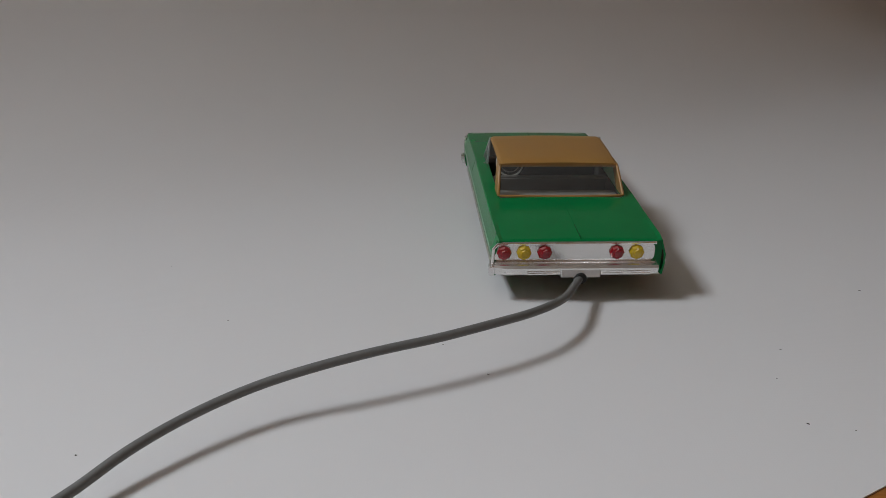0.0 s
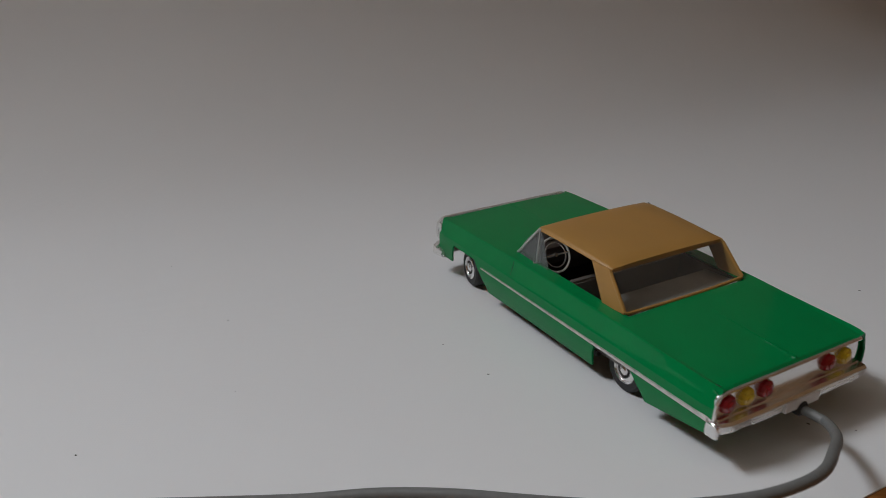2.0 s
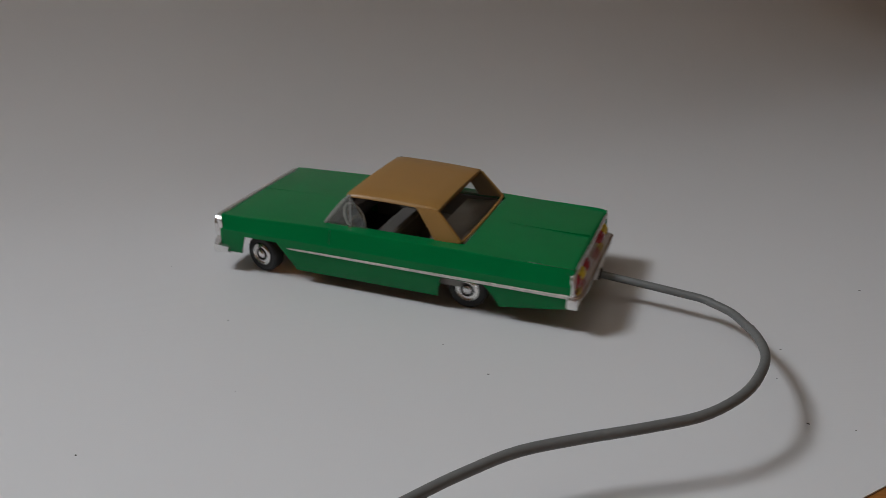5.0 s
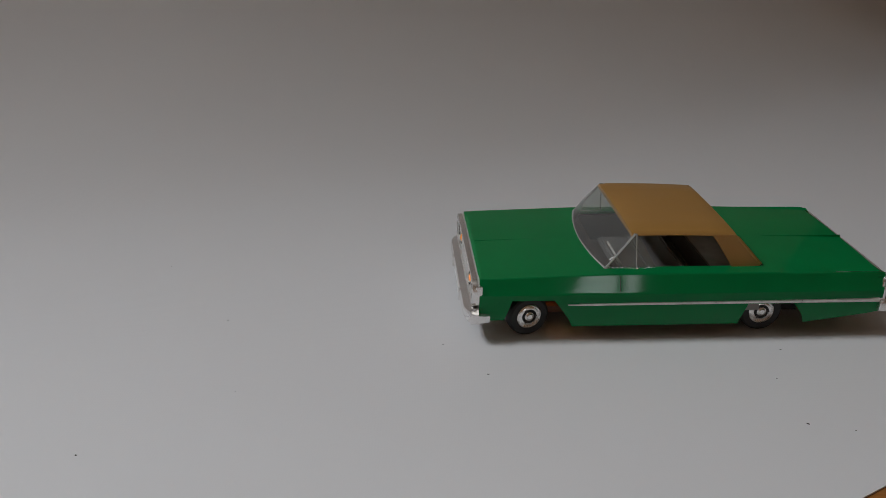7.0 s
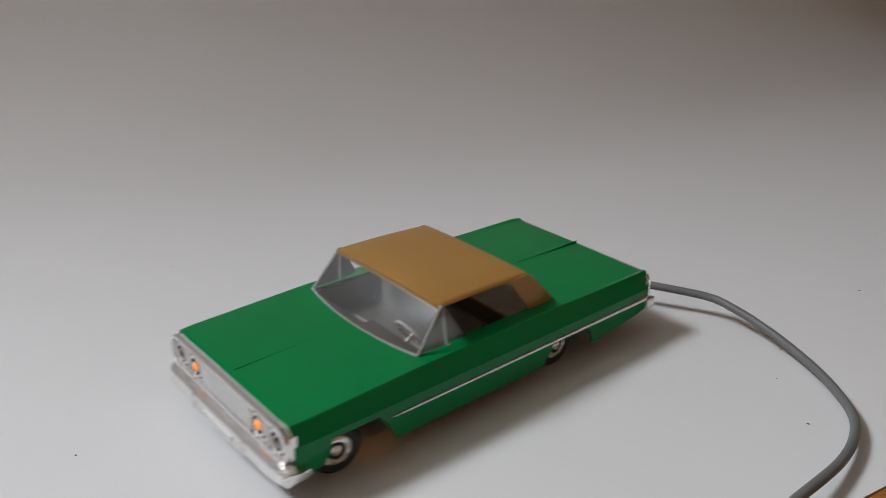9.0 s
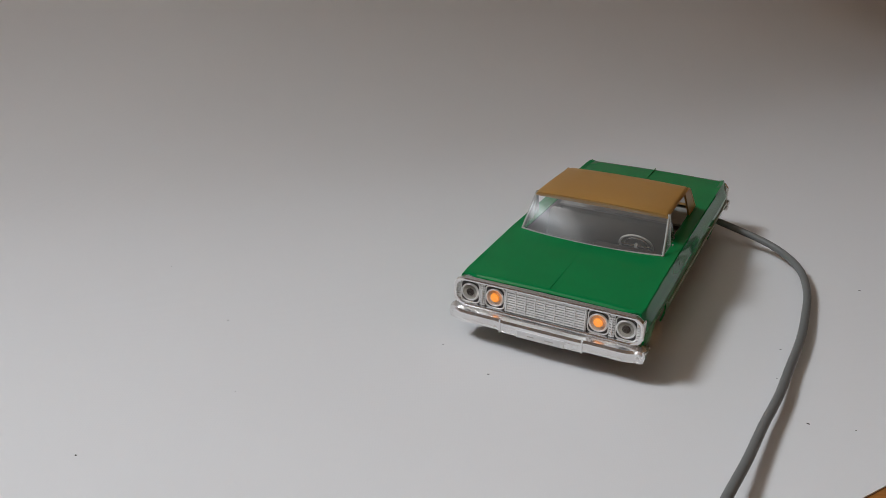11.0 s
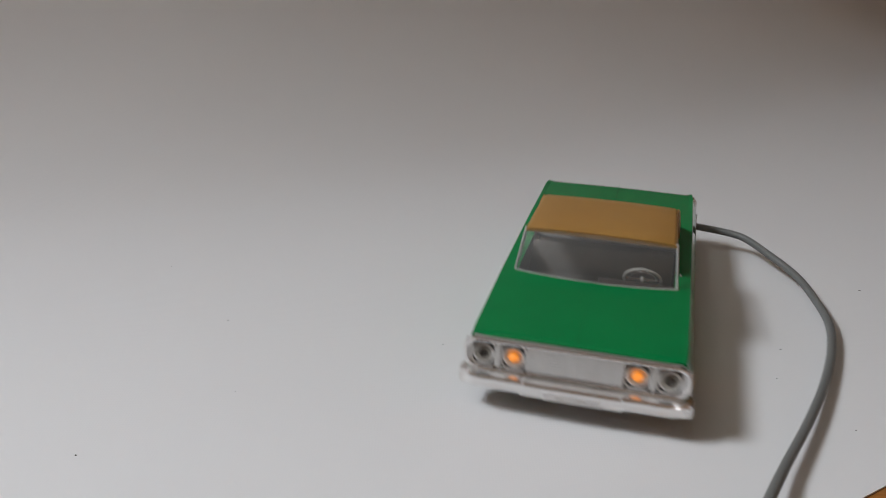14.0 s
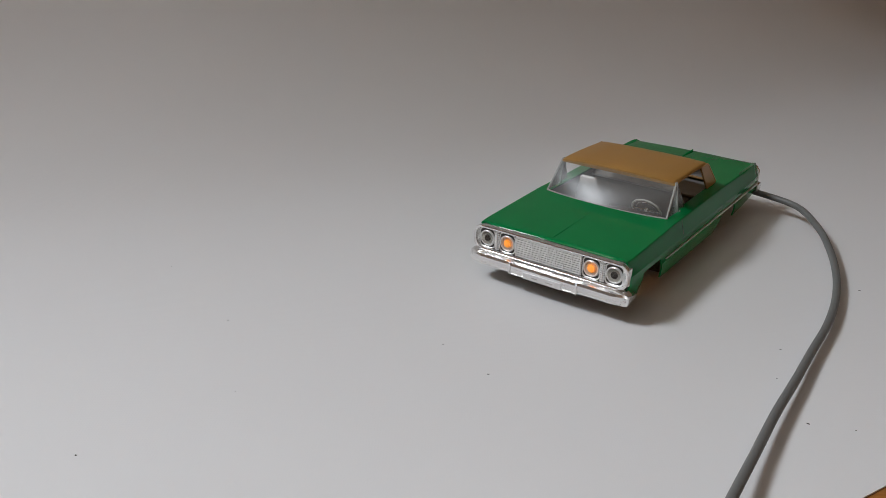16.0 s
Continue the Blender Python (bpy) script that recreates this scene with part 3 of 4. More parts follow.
def toy_car():
    car = tagged(new("toy_car"), "bright green plastic toy car with tan roof and chrome bumpers", "toy car")
    body_shell(car)
    ridge(car, "hood_ridge", 0.064, 0.1172, 0.0005, 0.0430, 0.0411)
    ridge(car, "trunk_ridge", -0.066, -0.1190, 0.0014, 0.0430, 0.0413)
    part("chassis", box(bmesh.new(), -0.0960, 0.1100, -0.0330, 0.0330, 0.0075, 0.0120, 0.001), CHASSIS, car, "orange-brown plastic chassis")
    for x in (0.0915, -0.0530):
        part("axle_block", box(bmesh.new(), x - 0.012, x + 0.012, -0.0300, 0.0300, 0.0110, 0.0220, 0.001), CHASSIS, car)
        part("axle", tube(bmesh.new(), [(x, -0.042, 0.0128), (x, 0.042, 0.0128)], 0.0012, 8), CHROME, car)
    # added hidden plate that stops the inner lamp's glow reaching the cabin
    part("lamp_glow_blocker", box(bmesh.new(), 0.0570, 0.0590, -0.0500, 0.0500, 0.0100, 0.0402), DARK, car)
    for s in (1, -1):
        # black plates put the darkness inside the wheel arches into colour
        part("arch_shade_plate", box(bmesh.new(), 0.0600, 0.1090, min(s * 0.0262, s * 0.0275), max(s * 0.0262, s * 0.0275), 0.0080, 0.0330), BLACK, car)
        part("arch_shade_plate", box(bmesh.new(), -0.0800, -0.0330, min(s * 0.0340, s * 0.0352), max(s * 0.0340, s * 0.0352), 0.0080, 0.0300), BLACK, car)
        bm = bmesh.new()
        loft(bm, [[Vector((x, s * (side_y(z) + d), z + top_shift(x) * max(0, (z - 0.031) / 0.0105))) for x, d in ((0.0381, -0.0004), (0.0381, 0.00012), (0.03785, 0.00012), (0.03785, -0.0004))] for z in (0.0324, 0.0366, 0.0406)])
        part("door_seam", bm, DARK, car)
    roof(car)
    windscreen(car)
    interior(car)
    front_end(car)
    rear_end(car)
    trims(car)
    return car, [wheel(car, *w) for w in WHEELS]


LENS_EDGE = mat("clear_plastic_edge", (0.56, 0.57, 0.55), 0.15, 0.3, vary=0.05, scale=300)
CAR, CAR_WHEELS = toy_car()

# ---- the lead: a grey cable in short stiff links
LINK, LINKS, CABLE_R = 0.0065, 122, 0.0025


def cable():
    c = tagged(new("cable"), "thick grey rubber control cable trailing from the toy car", "cable")
    bm = bmesh.new()
    prof = [(0.0, -0.002)] + [(CABLE_R * math.cos(a), -0.0003 + CABLE_R * 0.7 * math.sin(a)) for a in np.linspace(-1.3, 0, 4)] + [(CABLE_R, 0.0004), (CABLE_R, LINK - 0.0004)]
    prof += [(CABLE_R * math.cos(a), LINK + 0.0003 + CABLE_R * 0.7 * math.sin(a)) for a in np.linspace(0, 1.3, 4)] + [(0.0, LINK + 0.002)]
    turned(bm, prof, "x", 14)
    first = part("cable_link", bm, GREY, c)
    links = [first]
    for _ in range(LINKS - 1):
        o = new("cable_link", first.data)
        o.parent = c
        links.append(o)
    return c, links


CABLE, CABLE_LINKS = cable()

# ---- how the car goes: seconds, place of its middle, heading
CAR_PATH = [(0.0, 0.08, 0.6115, 93.4), (0.85, 0.08, 0.6115, 93.4), (1.0, 0.0805, 0.5947, 96.0), (1.2, 0.0809, 0.5574, 103.2), (1.5, 0.0884, 0.5101, 111.5), (1.8, 0.0965, 0.4763, 117.5),
            (2.0, 0.1079, 0.4529, 121.9), (2.1, 0.1085, 0.4511, 122.1), (3.1, 0.1085, 0.4511, 122.1), (3.2, 0.1056, 0.4545, 122.6), (3.7, 0.0454, 0.5106, 140.0), (4.2, -0.0295, 0.5436, 156.9),
            (4.8, -0.0295, 0.5435, 156.8), (5.3, 0.0176, 0.5141, 169.4), (5.5, 0.0579, 0.5044, 174.5), (5.7, 0.0977, 0.4959, 178.2), (5.85, 0.1307, 0.4942, 183.0), (5.95, 0.1371, 0.4943, 183.8),
            (7.05, 0.1364, 0.4945, 184.1), (7.3, 0.1062, 0.4849, 188.8), (7.5, 0.071, 0.4703, 197.3), (7.8, 0.0114, 0.4309, 212.7), (7.97, -0.0118, 0.4051, 219.6), (8.9, -0.0118, 0.4051, 219.6),
            (9.0, -0.0067, 0.4086, 220.8), (9.2, 0.0229, 0.4328, 226.6), (9.5, 0.0653, 0.4686, 234.1), (9.7, 0.0833, 0.4889, 237.1), (10.0, 0.1083, 0.5228, 243.0), (11.5, 0.1124, 0.5257, 243.7),
            (11.8, 0.1009, 0.482, 251.6), (11.97, 0.0993, 0.4449, 260.7), (12.5, 0.0993, 0.4449, 260.7), (12.75, 0.1012, 0.4154, 266.1), (13.55, 0.1012, 0.4152, 266.0), (13.8, 0.0975, 0.4337, 262.7),
            (14.0, 0.0977, 0.475, 254.8), (14.2, 0.1075, 0.5193, 246.4), (14.5, 0.1275, 0.5749, 234.7), (14.8, 0.1383, 0.5878, 234.0), (16.0, 0.1383, 0.5878, 234.0)]
STEER = [(0.0, -20), (3.0, -20), (3.2, 22), (4.5, 22), (4.8, -20), (6.6, -20), (6.8, 20), (7.6, 36), (8.3, 36), (8.45, -14), (9.0, -18), (11.4, -18), (11.7, 20), (16.0, 20)]


def smooth_at(rows, t):
    """Values at t along rows, with no overshoot."""
    ts = [r[0] for r in rows]
    i = max(0, min(len(rows) - 2, sum(1 for a in ts if a <= t) - 1))
    h = ts[i + 1] - ts[i]
    u = min(1, max(0, (t - ts[i]) / h))
    out = []
    for c in range(1, len(rows[0])):
        def slope(k):
            if k <= 0 or k >= len(rows) - 1:
                return 0.0
            d0 = (rows[k][c] - rows[k - 1][c]) / (ts[k] - ts[k - 1])
            d1 = (rows[k + 1][c] - rows[k][c]) / (ts[k + 1] - ts[k])
            return 0.0 if d0 * d1 <= 0 else 2 * d0 * d1 / (d0 + d1)
        a, b, m0, m1 = rows[i][c], rows[i + 1][c], slope(i) * h, slope(i + 1) * h
        out.append((2 * u ** 3 - 3 * u * u + 1) * a + (u ** 3 - 2 * u * u + u) * m0 + (3 * u * u - 2 * u ** 3) * b + (u ** 3 - u * u) * m1)
    return out


def car_pose(t):
    x, y, yaw = smooth_at(CAR_PATH, t)
    return pose(x, y, 0, 0, 0, yaw)


CABLE_KEYS = []


def cable_at(t, *pts):
    CABLE_KEYS.append((t, *[c for p in pts for c in p]))


# where the cable lies, from the car's tail outwards
cable_at(0.00, (0.085, 0.481, 0.016), (0.073, 0.451, 0.020), (0.053, 0.426, 0.024), (0.027, 0.407, 0.026), (-0.002, 0.391, 0.026), (-0.032, 0.377, 0.026), (-0.062, 0.364, 0.024), (-0.091, 0.351, 0.020), (-0.117, 0.331, 0.017), (-0.139, 0.307, 0.014), (-0.158, 0.280, 0.010))
cable_at(0.45, (0.085, 0.481, 0.016), (0.073, 0.447, 0.020), (0.052, 0.423, 0.024), (0.027, 0.404, 0.026), (-0.003, 0.390, 0.027), (-0.033, 0.377, 0.026), (-0.064, 0.365, 0.024), (-0.093, 0.352, 0.020), (-0.119, 0.332, 0.018), (-0.141, 0.307, 0.015), (-0.159, 0.279, 0.011))
cable_at(0.84, (0.085, 0.481, 0.016), (0.073, 0.445, 0.020), (0.052, 0.421, 0.024), (0.026, 0.403, 0.027), (-0.003, 0.389, 0.027), (-0.034, 0.377, 0.026), (-0.064, 0.365, 0.024), (-0.094, 0.352, 0.021), (-0.120, 0.332, 0.018), (-0.141, 0.307, 0.015), (-0.159, 0.279, 0.011))
cable_at(1.00, (0.083, 0.443, 0.016), (0.071, 0.423, 0.021), (0.048, 0.405, 0.026), (0.024, 0.390, 0.029), (-0.006, 0.382, 0.031), (-0.039, 0.376, 0.028), (-0.073, 0.370, 0.026), (-0.104, 0.356, 0.023), (-0.131, 0.335, 0.021), (-0.150, 0.307, 0.018), (-0.163, 0.275, 0.015))
cable_at(1.20, (0.110, 0.424, 0.016), (0.102, 0.400, 0.022), (0.088, 0.375, 0.028), (0.064, 0.357, 0.033), (0.031, 0.352, 0.032), (-0.005, 0.354, 0.029), (-0.042, 0.357, 0.026), (-0.078, 0.350, 0.023), (-0.107, 0.329, 0.021), (-0.134, 0.303, 0.018), (-0.158, 0.275, 0.016))
cable_at(1.50, (0.137, 0.380, 0.016), (0.129, 0.356, 0.021), (0.115, 0.333, 0.028), (0.094, 0.314, 0.033), (0.062, 0.307, 0.032), (0.029, 0.310, 0.030), (-0.006, 0.315, 0.027), (-0.041, 0.320, 0.024), (-0.076, 0.312, 0.021), (-0.108, 0.296, 0.018), (-0.136, 0.274, 0.016))
cable_at(1.80, (0.160, 0.355, 0.016), (0.150, 0.333, 0.022), (0.133, 0.311, 0.030), (0.113, 0.292, 0.037), (0.085, 0.280, 0.040), (0.054, 0.275, 0.038), (0.024, 0.275, 0.037), (-0.007, 0.278, 0.036), (-0.038, 0.280, 0.034), (-0.068, 0.272, 0.033), (-0.095, 0.258, 0.031))
cable_at(2.00, (0.183, 0.337, 0.016), (0.178, 0.314, 0.024), (0.166, 0.292, 0.032), (0.150, 0.269, 0.038), (0.124, 0.255, 0.039), (0.094, 0.249, 0.039), (0.065, 0.250, 0.037), (0.035, 0.253, 0.036), (0.005, 0.257, 0.035), (-0.024, 0.259, 0.033), (-0.054, 0.257, 0.031))
cable_at(2.60, (0.179, 0.325, 0.016), (0.173, 0.303, 0.024), (0.161, 0.280, 0.032), (0.144, 0.258, 0.039), (0.117, 0.247, 0.039), (0.087, 0.248, 0.038), (0.057, 0.254, 0.037), (0.028, 0.261, 0.035), (-0.001, 0.268, 0.033), (-0.031, 0.265, 0.033), (-0.060, 0.259, 0.031))
cable_at(3.15, (0.179, 0.325, 0.016), (0.173, 0.303, 0.022), (0.160, 0.280, 0.028), (0.139, 0.261, 0.032), (0.111, 0.254, 0.032), (0.082, 0.257, 0.031), (0.053, 0.264, 0.030), (0.024, 0.270, 0.029), (-0.004, 0.275, 0.027), (-0.034, 0.272, 0.026), (-0.062, 0.265, 0.026))
cable_at(4.30, (0.162, 0.476, 0.016), (0.173, 0.450, 0.019), (0.176, 0.420, 0.024), (0.171, 0.389, 0.029), (0.161, 0.359, 0.033), (0.141, 0.332, 0.032), (0.113, 0.315, 0.031), (0.081, 0.305, 0.029), (0.049, 0.300, 0.028), (0.018, 0.287, 0.027), (-0.008, 0.267, 0.026))
cable_at(5.30, (0.172, 0.447, 0.016), (0.173, 0.423, 0.018), (0.171, 0.395, 0.023), (0.164, 0.368, 0.027), (0.150, 0.344, 0.032), (0.129, 0.322, 0.032), (0.102, 0.310, 0.031), (0.072, 0.304, 0.030), (0.043, 0.297, 0.028), (0.016, 0.285, 0.027), (-0.008, 0.267, 0.026))
cable_at(5.50, (0.216, 0.471, 0.016), (0.220, 0.445, 0.019), (0.218, 0.415, 0.025), (0.212, 0.386, 0.029), (0.200, 0.358, 0.032), (0.180, 0.332, 0.032), (0.152, 0.318, 0.031), (0.121, 0.309, 0.030), (0.091, 0.298, 0.029), (0.062, 0.285, 0.027), (0.035, 0.268, 0.026))
cable_at(5.70, (0.252, 0.472, 0.016), (0.252, 0.449, 0.019), (0.248, 0.423, 0.024), (0.241, 0.396, 0.028), (0.234, 0.369, 0.032), (0.220, 0.344, 0.032), (0.200, 0.323, 0.031), (0.173, 0.311, 0.030), (0.147, 0.299, 0.028), (0.121, 0.286, 0.027), (0.096, 0.269, 0.026))
cable_at(6.00, (0.313, 0.467, 0.016), (0.307, 0.440, 0.019), (0.300, 0.414, 0.022), (0.289, 0.389, 0.024), (0.276, 0.366, 0.025), (0.260, 0.344, 0.026), (0.242, 0.324, 0.026), (0.221, 0.307, 0.025), (0.197, 0.293, 0.024), (0.174, 0.280, 0.023), (0.151, 0.265, 0.021))
cable_at(7.00, (0.315, 0.471, 0.014), (0.321, 0.447, 0.010), (0.320, 0.423, 0.008), (0.310, 0.400, 0.007), (0.297, 0.379, 0.006), (0.283, 0.359, 0.006), (0.267, 0.340, 0.006), (0.250, 0.322, 0.007), (0.232, 0.305, 0.008), (0.214, 0.288, 0.010), (0.195, 0.272, 0.011))
cable_at(7.30, (0.284, 0.493, 0.014), (0.306, 0.478, 0.010), (0.311, 0.451, 0.008), (0.305, 0.424, 0.006), (0.293, 0.399, 0.006), (0.279, 0.375, 0.006), (0.262, 0.352, 0.006), (0.244, 0.332, 0.007), (0.224, 0.312, 0.007), (0.203, 0.294, 0.009), (0.183, 0.275, 0.011))
cable_at(7.50, (0.242, 0.489, 0.014), (0.258, 0.471, 0.009), (0.268, 0.449, 0.006), (0.266, 0.424, 0.006), (0.261, 0.399, 0.006), (0.254, 0.376, 0.006), (0.243, 0.353, 0.006), (0.228, 0.333, 0.007), (0.212, 0.314, 0.008), (0.191, 0.300, 0.010), (0.169, 0.288, 0.011))
cable_at(7.70, (0.225, 0.493, 0.014), (0.246, 0.481, 0.010), (0.254, 0.457, 0.008), (0.257, 0.432, 0.006), (0.254, 0.407, 0.006), (0.247, 0.383, 0.006), (0.238, 0.360, 0.006), (0.225, 0.338, 0.007), (0.209, 0.319, 0.008), (0.190, 0.302, 0.010), (0.169, 0.288, 0.011))
cable_at(8.00, (0.148, 0.478, 0.014), (0.171, 0.473, 0.009), (0.189, 0.455, 0.007), (0.202, 0.435, 0.006), (0.208, 0.411, 0.006), (0.212, 0.386, 0.006), (0.213, 0.362, 0.006), (0.207, 0.338, 0.007), (0.193, 0.318, 0.008), (0.176, 0.300, 0.010), (0.156, 0.286, 0.011))
cable_at(8.50, (0.145, 0.478, 0.014), (0.168, 0.474, 0.009), (0.185, 0.457, 0.007), (0.199, 0.437, 0.006), (0.206, 0.413, 0.006), (0.210, 0.389, 0.006), (0.211, 0.364, 0.006), (0.205, 0.341, 0.007), (0.192, 0.320, 0.009), (0.174, 0.303, 0.010), (0.155, 0.288, 0.011))
cable_at(9.00, (0.164, 0.469, 0.014), (0.179, 0.454, 0.012), (0.191, 0.437, 0.009), (0.200, 0.417, 0.007), (0.206, 0.396, 0.006), (0.208, 0.375, 0.006), (0.207, 0.354, 0.006), (0.198, 0.334, 0.007), (0.185, 0.317, 0.008), (0.170, 0.302, 0.010), (0.154, 0.288, 0.011))
cable_at(9.20, (0.161, 0.514, 0.014), (0.186, 0.502, 0.010), (0.207, 0.483, 0.007), (0.218, 0.457, 0.006), (0.219, 0.429, 0.006), (0.212, 0.402, 0.006), (0.201, 0.376, 0.007), (0.186, 0.351, 0.008), (0.169, 0.329, 0.009), (0.150, 0.308, 0.010), (0.131, 0.287, 0.011))
cable_at(9.50, (0.200, 0.529, 0.014), (0.208, 0.503, 0.011), (0.210, 0.476, 0.008), (0.207, 0.448, 0.006), (0.199, 0.422, 0.006), (0.187, 0.397, 0.006), (0.173, 0.374, 0.006), (0.157, 0.352, 0.007), (0.140, 0.330, 0.008), (0.123, 0.308, 0.009), (0.107, 0.286, 0.011))
cable_at(9.70, (0.210, 0.550, 0.014), (0.222, 0.524, 0.009), (0.218, 0.495, 0.007), (0.209, 0.467, 0.006), (0.197, 0.440, 0.006), (0.182, 0.415, 0.006), (0.167, 0.389, 0.006), (0.152, 0.364, 0.007), (0.136, 0.339, 0.008), (0.121, 0.313, 0.009), (0.107, 0.288, 0.011))
cable_at(11.80, (0.214, 0.591, 0.014), (0.240, 0.569, 0.009), (0.251, 0.536, 0.007), (0.256, 0.501, 0.006), (0.251, 0.467, 0.006), (0.239, 0.434, 0.006), (0.221, 0.403, 0.006), (0.203, 0.373, 0.007), (0.183, 0.344, 0.008), (0.163, 0.315, 0.009), (0.142, 0.287, 0.011))
cable_at(12.00, (0.203, 0.579, 0.014), (0.232, 0.562, 0.010), (0.251, 0.533, 0.008), (0.259, 0.499, 0.006), (0.258, 0.465, 0.006), (0.250, 0.431, 0.006), (0.234, 0.400, 0.007), (0.215, 0.370, 0.008), (0.195, 0.342, 0.009), (0.173, 0.315, 0.010), (0.152, 0.287, 0.011))
cable_at(12.30, (0.196, 0.571, 0.014), (0.221, 0.553, 0.010), (0.238, 0.524, 0.008), (0.247, 0.492, 0.006), (0.248, 0.459, 0.006), (0.241, 0.427, 0.006), (0.226, 0.397, 0.007), (0.209, 0.368, 0.008), (0.190, 0.341, 0.009), (0.171, 0.314, 0.010), (0.151, 0.287, 0.011))
cable_at(12.50, (0.196, 0.571, 0.014), (0.222, 0.553, 0.010), (0.238, 0.524, 0.007), (0.246, 0.493, 0.006), (0.246, 0.460, 0.006), (0.239, 0.427, 0.006), (0.224, 0.398, 0.007), (0.207, 0.370, 0.008), (0.189, 0.342, 0.009), (0.170, 0.315, 0.010), (0.151, 0.288, 0.011))
cable_at(13.00, (0.192, 0.558, 0.014), (0.216, 0.538, 0.009), (0.236, 0.514, 0.006), (0.244, 0.485, 0.006), (0.247, 0.454, 0.006), (0.244, 0.422, 0.006), (0.233, 0.393, 0.007), (0.220, 0.365, 0.008), (0.203, 0.338, 0.009), (0.186, 0.312, 0.010), (0.165, 0.288, 0.011))
cable_at(13.60, (0.203, 0.538, 0.014), (0.229, 0.526, 0.010), (0.241, 0.500, 0.008), (0.247, 0.471, 0.007), (0.249, 0.441, 0.006), (0.245, 0.412, 0.006), (0.235, 0.384, 0.006), (0.220, 0.359, 0.007), (0.204, 0.334, 0.008), (0.186, 0.311, 0.009), (0.167, 0.288, 0.011))
cable_at(14.00, (0.212, 0.569, 0.014), (0.227, 0.542, 0.011), (0.237, 0.512, 0.008), (0.238, 0.481, 0.006), (0.234, 0.450, 0.006), (0.223, 0.420, 0.006), (0.209, 0.392, 0.006), (0.193, 0.365, 0.007), (0.176, 0.339, 0.008), (0.158, 0.313, 0.009), (0.141, 0.287, 0.011))
cable_at(14.50, (0.255, 0.628, 0.014), (0.250, 0.591, 0.010), (0.239, 0.556, 0.007), (0.224, 0.522, 0.006), (0.208, 0.489, 0.006), (0.191, 0.456, 0.006), (0.175, 0.422, 0.006), (0.159, 0.389, 0.007), (0.143, 0.355, 0.008), (0.128, 0.321, 0.009), (0.114, 0.287, 0.011))
cable_at(15.00, (0.266, 0.654, 0.014), (0.261, 0.614, 0.010), (0.253, 0.575, 0.008), (0.239, 0.537, 0.006), (0.222, 0.500, 0.006), (0.203, 0.465, 0.006), (0.184, 0.430, 0.006), (0.165, 0.394, 0.006), (0.147, 0.358, 0.008), (0.128, 0.323, 0.009), (0.111, 0.286, 0.011))
cable_at(15.40, (0.267, 0.645, 0.014), (0.277, 0.607, 0.009), (0.272, 0.567, 0.007), (0.263, 0.529, 0.006), (0.249, 0.492, 0.006), (0.232, 0.456, 0.006), (0.213, 0.421, 0.006), (0.193, 0.387, 0.006), (0.171, 0.353, 0.007), (0.150, 0.320, 0.009), (0.128, 0.287, 0.011))
cable_at(16.00, (0.277, 0.635, 0.014), (0.283, 0.596, 0.011), (0.278, 0.558, 0.008), (0.267, 0.520, 0.007), (0.252, 0.484, 0.006), (0.233, 0.450, 0.006), (0.211, 0.418, 0.006), (0.189, 0.385, 0.007), (0.167, 0.353, 0.008), (0.146, 0.320, 0.009), (0.125, 0.287, 0.011))

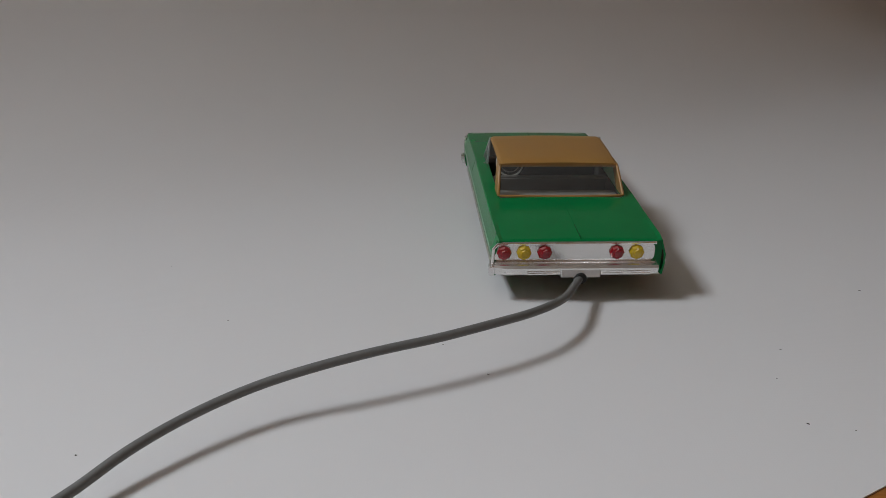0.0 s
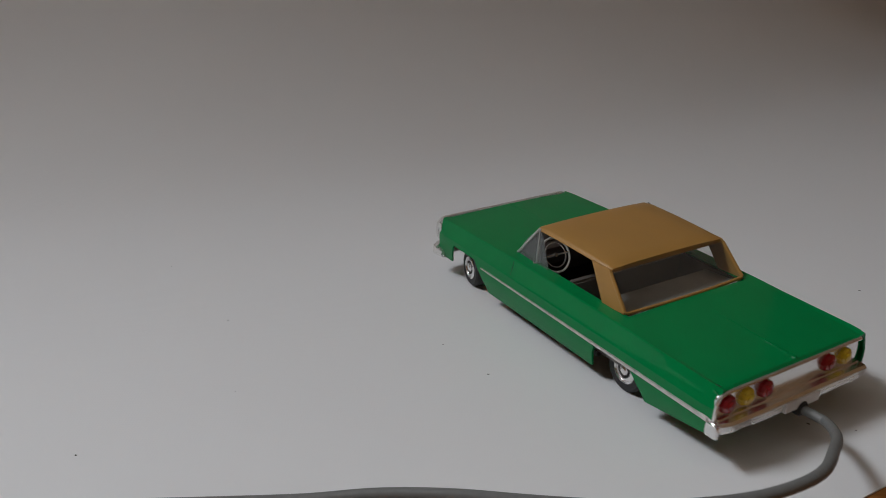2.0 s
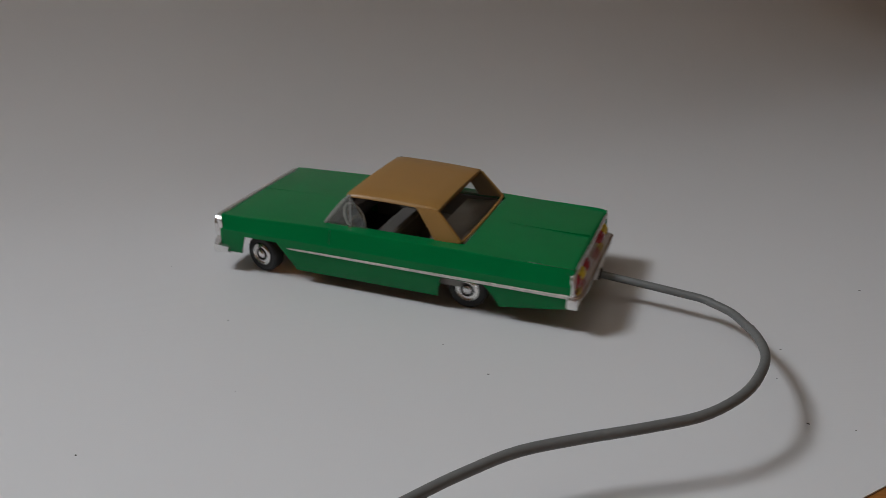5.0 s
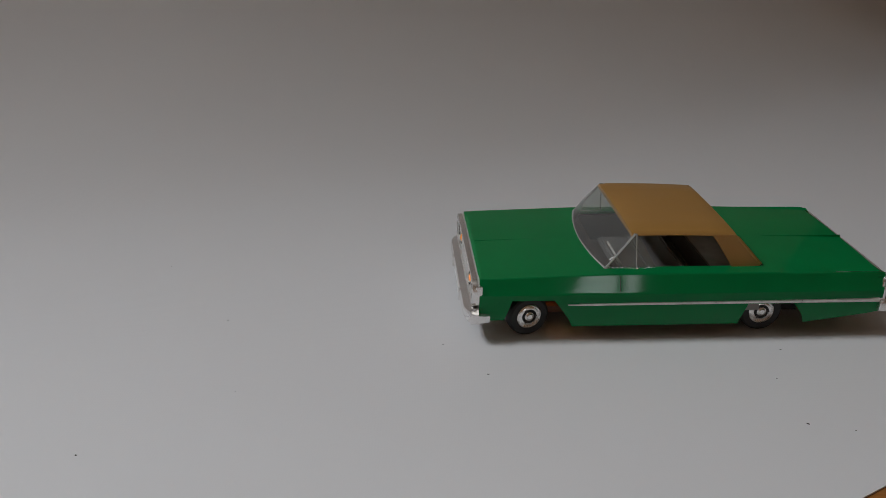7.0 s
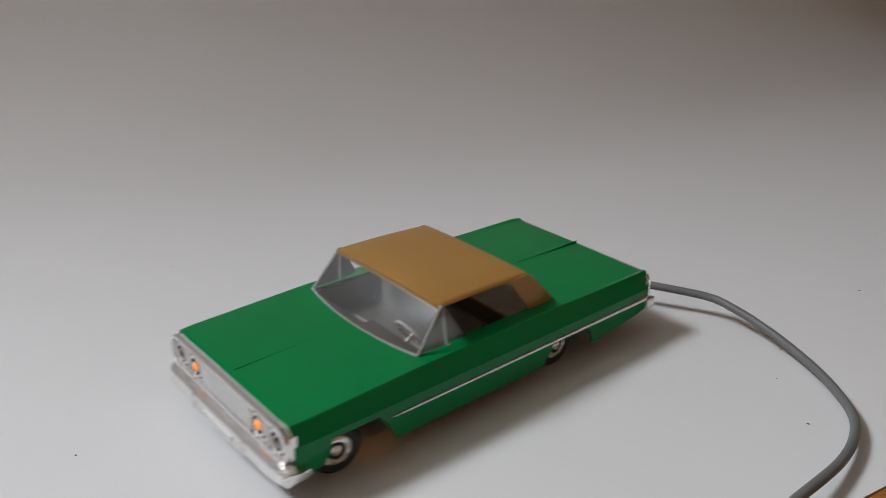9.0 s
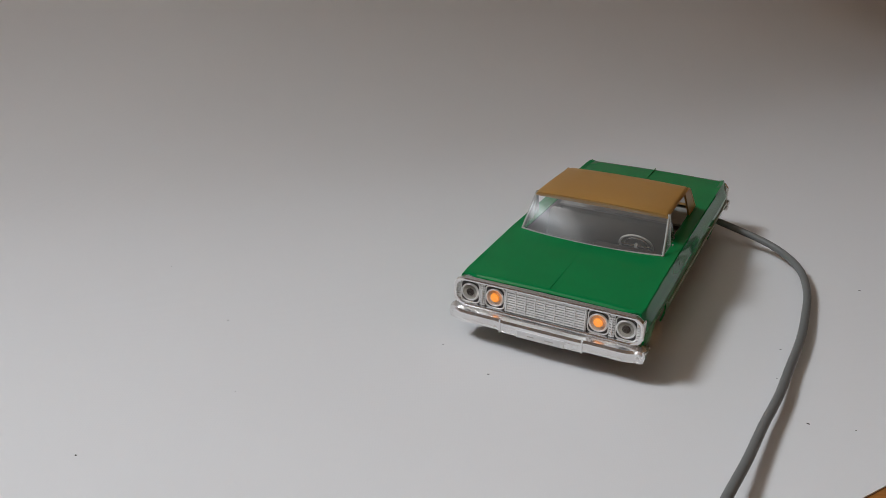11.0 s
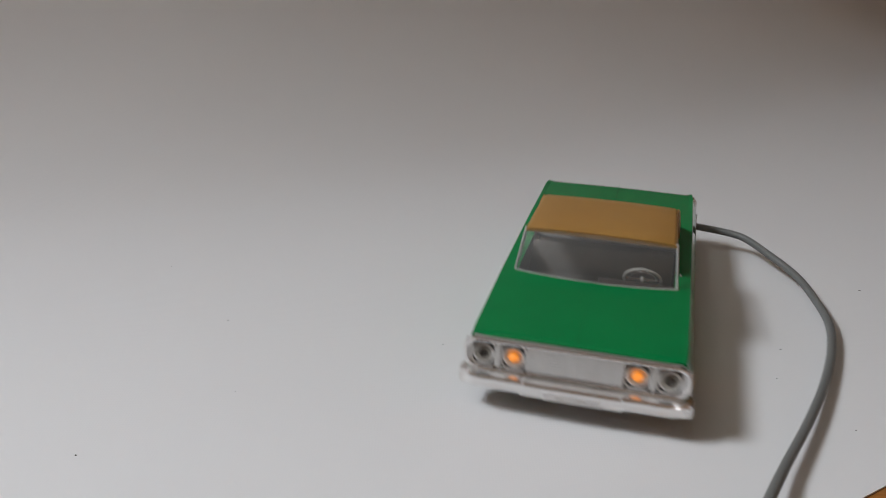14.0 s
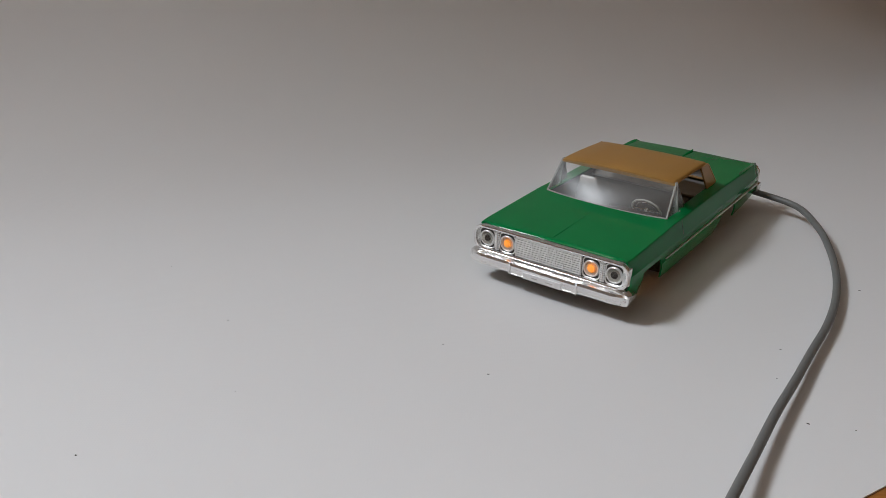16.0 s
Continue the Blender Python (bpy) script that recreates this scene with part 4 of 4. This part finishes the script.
def cable_line(t):
    """Points along the cable, one link apart, at that time."""
    flat = smooth_at(CABLE_KEYS, t)
    pts = [Vector(flat[k:k + 3]) for k in range(0, len(flat), 3)]
    m = car_pose(t)
    start = [m @ Vector((-0.1260, 0, 0.0172)), m @ Vector((-0.1292, 0, 0.0168))]
    end = (pts[-1] - pts[-2]).normalized()
    end.z = 0
    pts = start + pts + [pts[-1] + end * d for d in (0.1, 0.25, 0.45)]
    dense = []
    for i in range(len(pts) - 1):
        a, b = pts[i], pts[i + 1]
        p0 = pts[i - 1] if i else a * 2 - b
        p3 = pts[i + 2] if i + 2 < len(pts) else b * 2 - a
        ta, tb = (b - p0) * 0.5, (p3 - a) * 0.5
        lim = (b - a).length
        ta = ta * min(1, lim / max(ta.length, 1e-6))
        tb = tb * min(1, lim / max(tb.length, 1e-6))
        for k in range(14):
            u = k / 14
            dense.append(a * (2 * u ** 3 - 3 * u * u + 1) + ta * (u ** 3 - 2 * u * u + u) + b * (3 * u * u - 2 * u ** 3) + tb * (u ** 3 - u * u))
    dense.append(pts[-1])
    for _ in range(6):
        dense = dense[:5] + [(dense[i - 1] + dense[i] * 2 + dense[i + 1]) / 4 for i in range(5, len(dense) - 1)] + dense[-1:]
    out, i = [dense[0]], 0
    while len(out) <= LINKS:
        c = out[-1]
        while i < len(dense) - 2 and (dense[i + 1] - c).length < LINK:
            i += 1
        d = dense[i + 1] - c
        a, b = dense[i], dense[i + 1]
        lo, hi = 0.0, 1.0
        if d.length < LINK:
            out.append(c + d.normalized() * LINK)
            continue
        for _ in range(18):
            mid = (lo + hi) / 2
            if (a.lerp(b, mid) - c).length < LINK:
                lo = mid
            else:
                hi = mid
        out.append(a.lerp(b, hi))
    return out


MOVING = [(0.8, 2.1), (3.1, 4.2), (4.8, 6.0), (7.05, 8.0), (8.9, 10.0), (11.5, 12.0), (12.5, 12.8), (13.5, 14.8)]


def times(step_moving, step_still):
    ts, t = [0.0], 0.0
    while t < 15.99:
        fast = any(a - 0.001 <= t < b - 0.001 for a, b in MOVING)
        t = min(16.0, t + (step_moving if fast else step_still))
        ts.append(round(t, 4))
    for a, b in MOVING:
        ts += [a, b]
    out = []
    for t in sorted(ts):
        if not out or frame(t) > frame(out[-1]):
            out.append(t)
    return out


def motions():
    rows = times(0.1, 0.5)
    walk(CAR, [(t, car_pose(t)) for t in rows])
    lines = [(t, cable_line(t)) for t in rows]
    for k, link in enumerate(CABLE_LINKS):
        keys = []
        for t, line in lines:
            d = line[k + 1] - line[k]
            keys.append((t, Matrix.Translation(line[k]) @ d.to_track_quat("X", "Z").to_matrix().to_4x4()))
        walk(link, keys)
    # the wheels roll by the way that the car has gone
    fine = times(1 / 30, 0.5)
    gone, last, roll = [], None, 0.0
    for t in fine:
        m = car_pose(t)
        if last is not None:
            step = m.translation - last.translation
            roll += step.dot(m.to_3x3() @ Vector((1, 0, 0))) / 0.0128
        gone.append((t, math.degrees(roll)))
        last = m
    for w, (kind, x, s) in zip(CAR_WHEELS, WHEELS):
        keys = []
        for t, deg in gone:
            steer = smooth_at(STEER, t)[0] if kind == "front" else 0
            keys.append((t, pose(x - s * 0.0415 * math.sin(radians(0.1 * steer)), s * (0.0430 if kind == "front" else 0.0415), 0.0128, 0, 0, 0.55 * steer) @ pose(0, 0, 0, 0, deg, 0)))
        walk(w, keys)


motions()
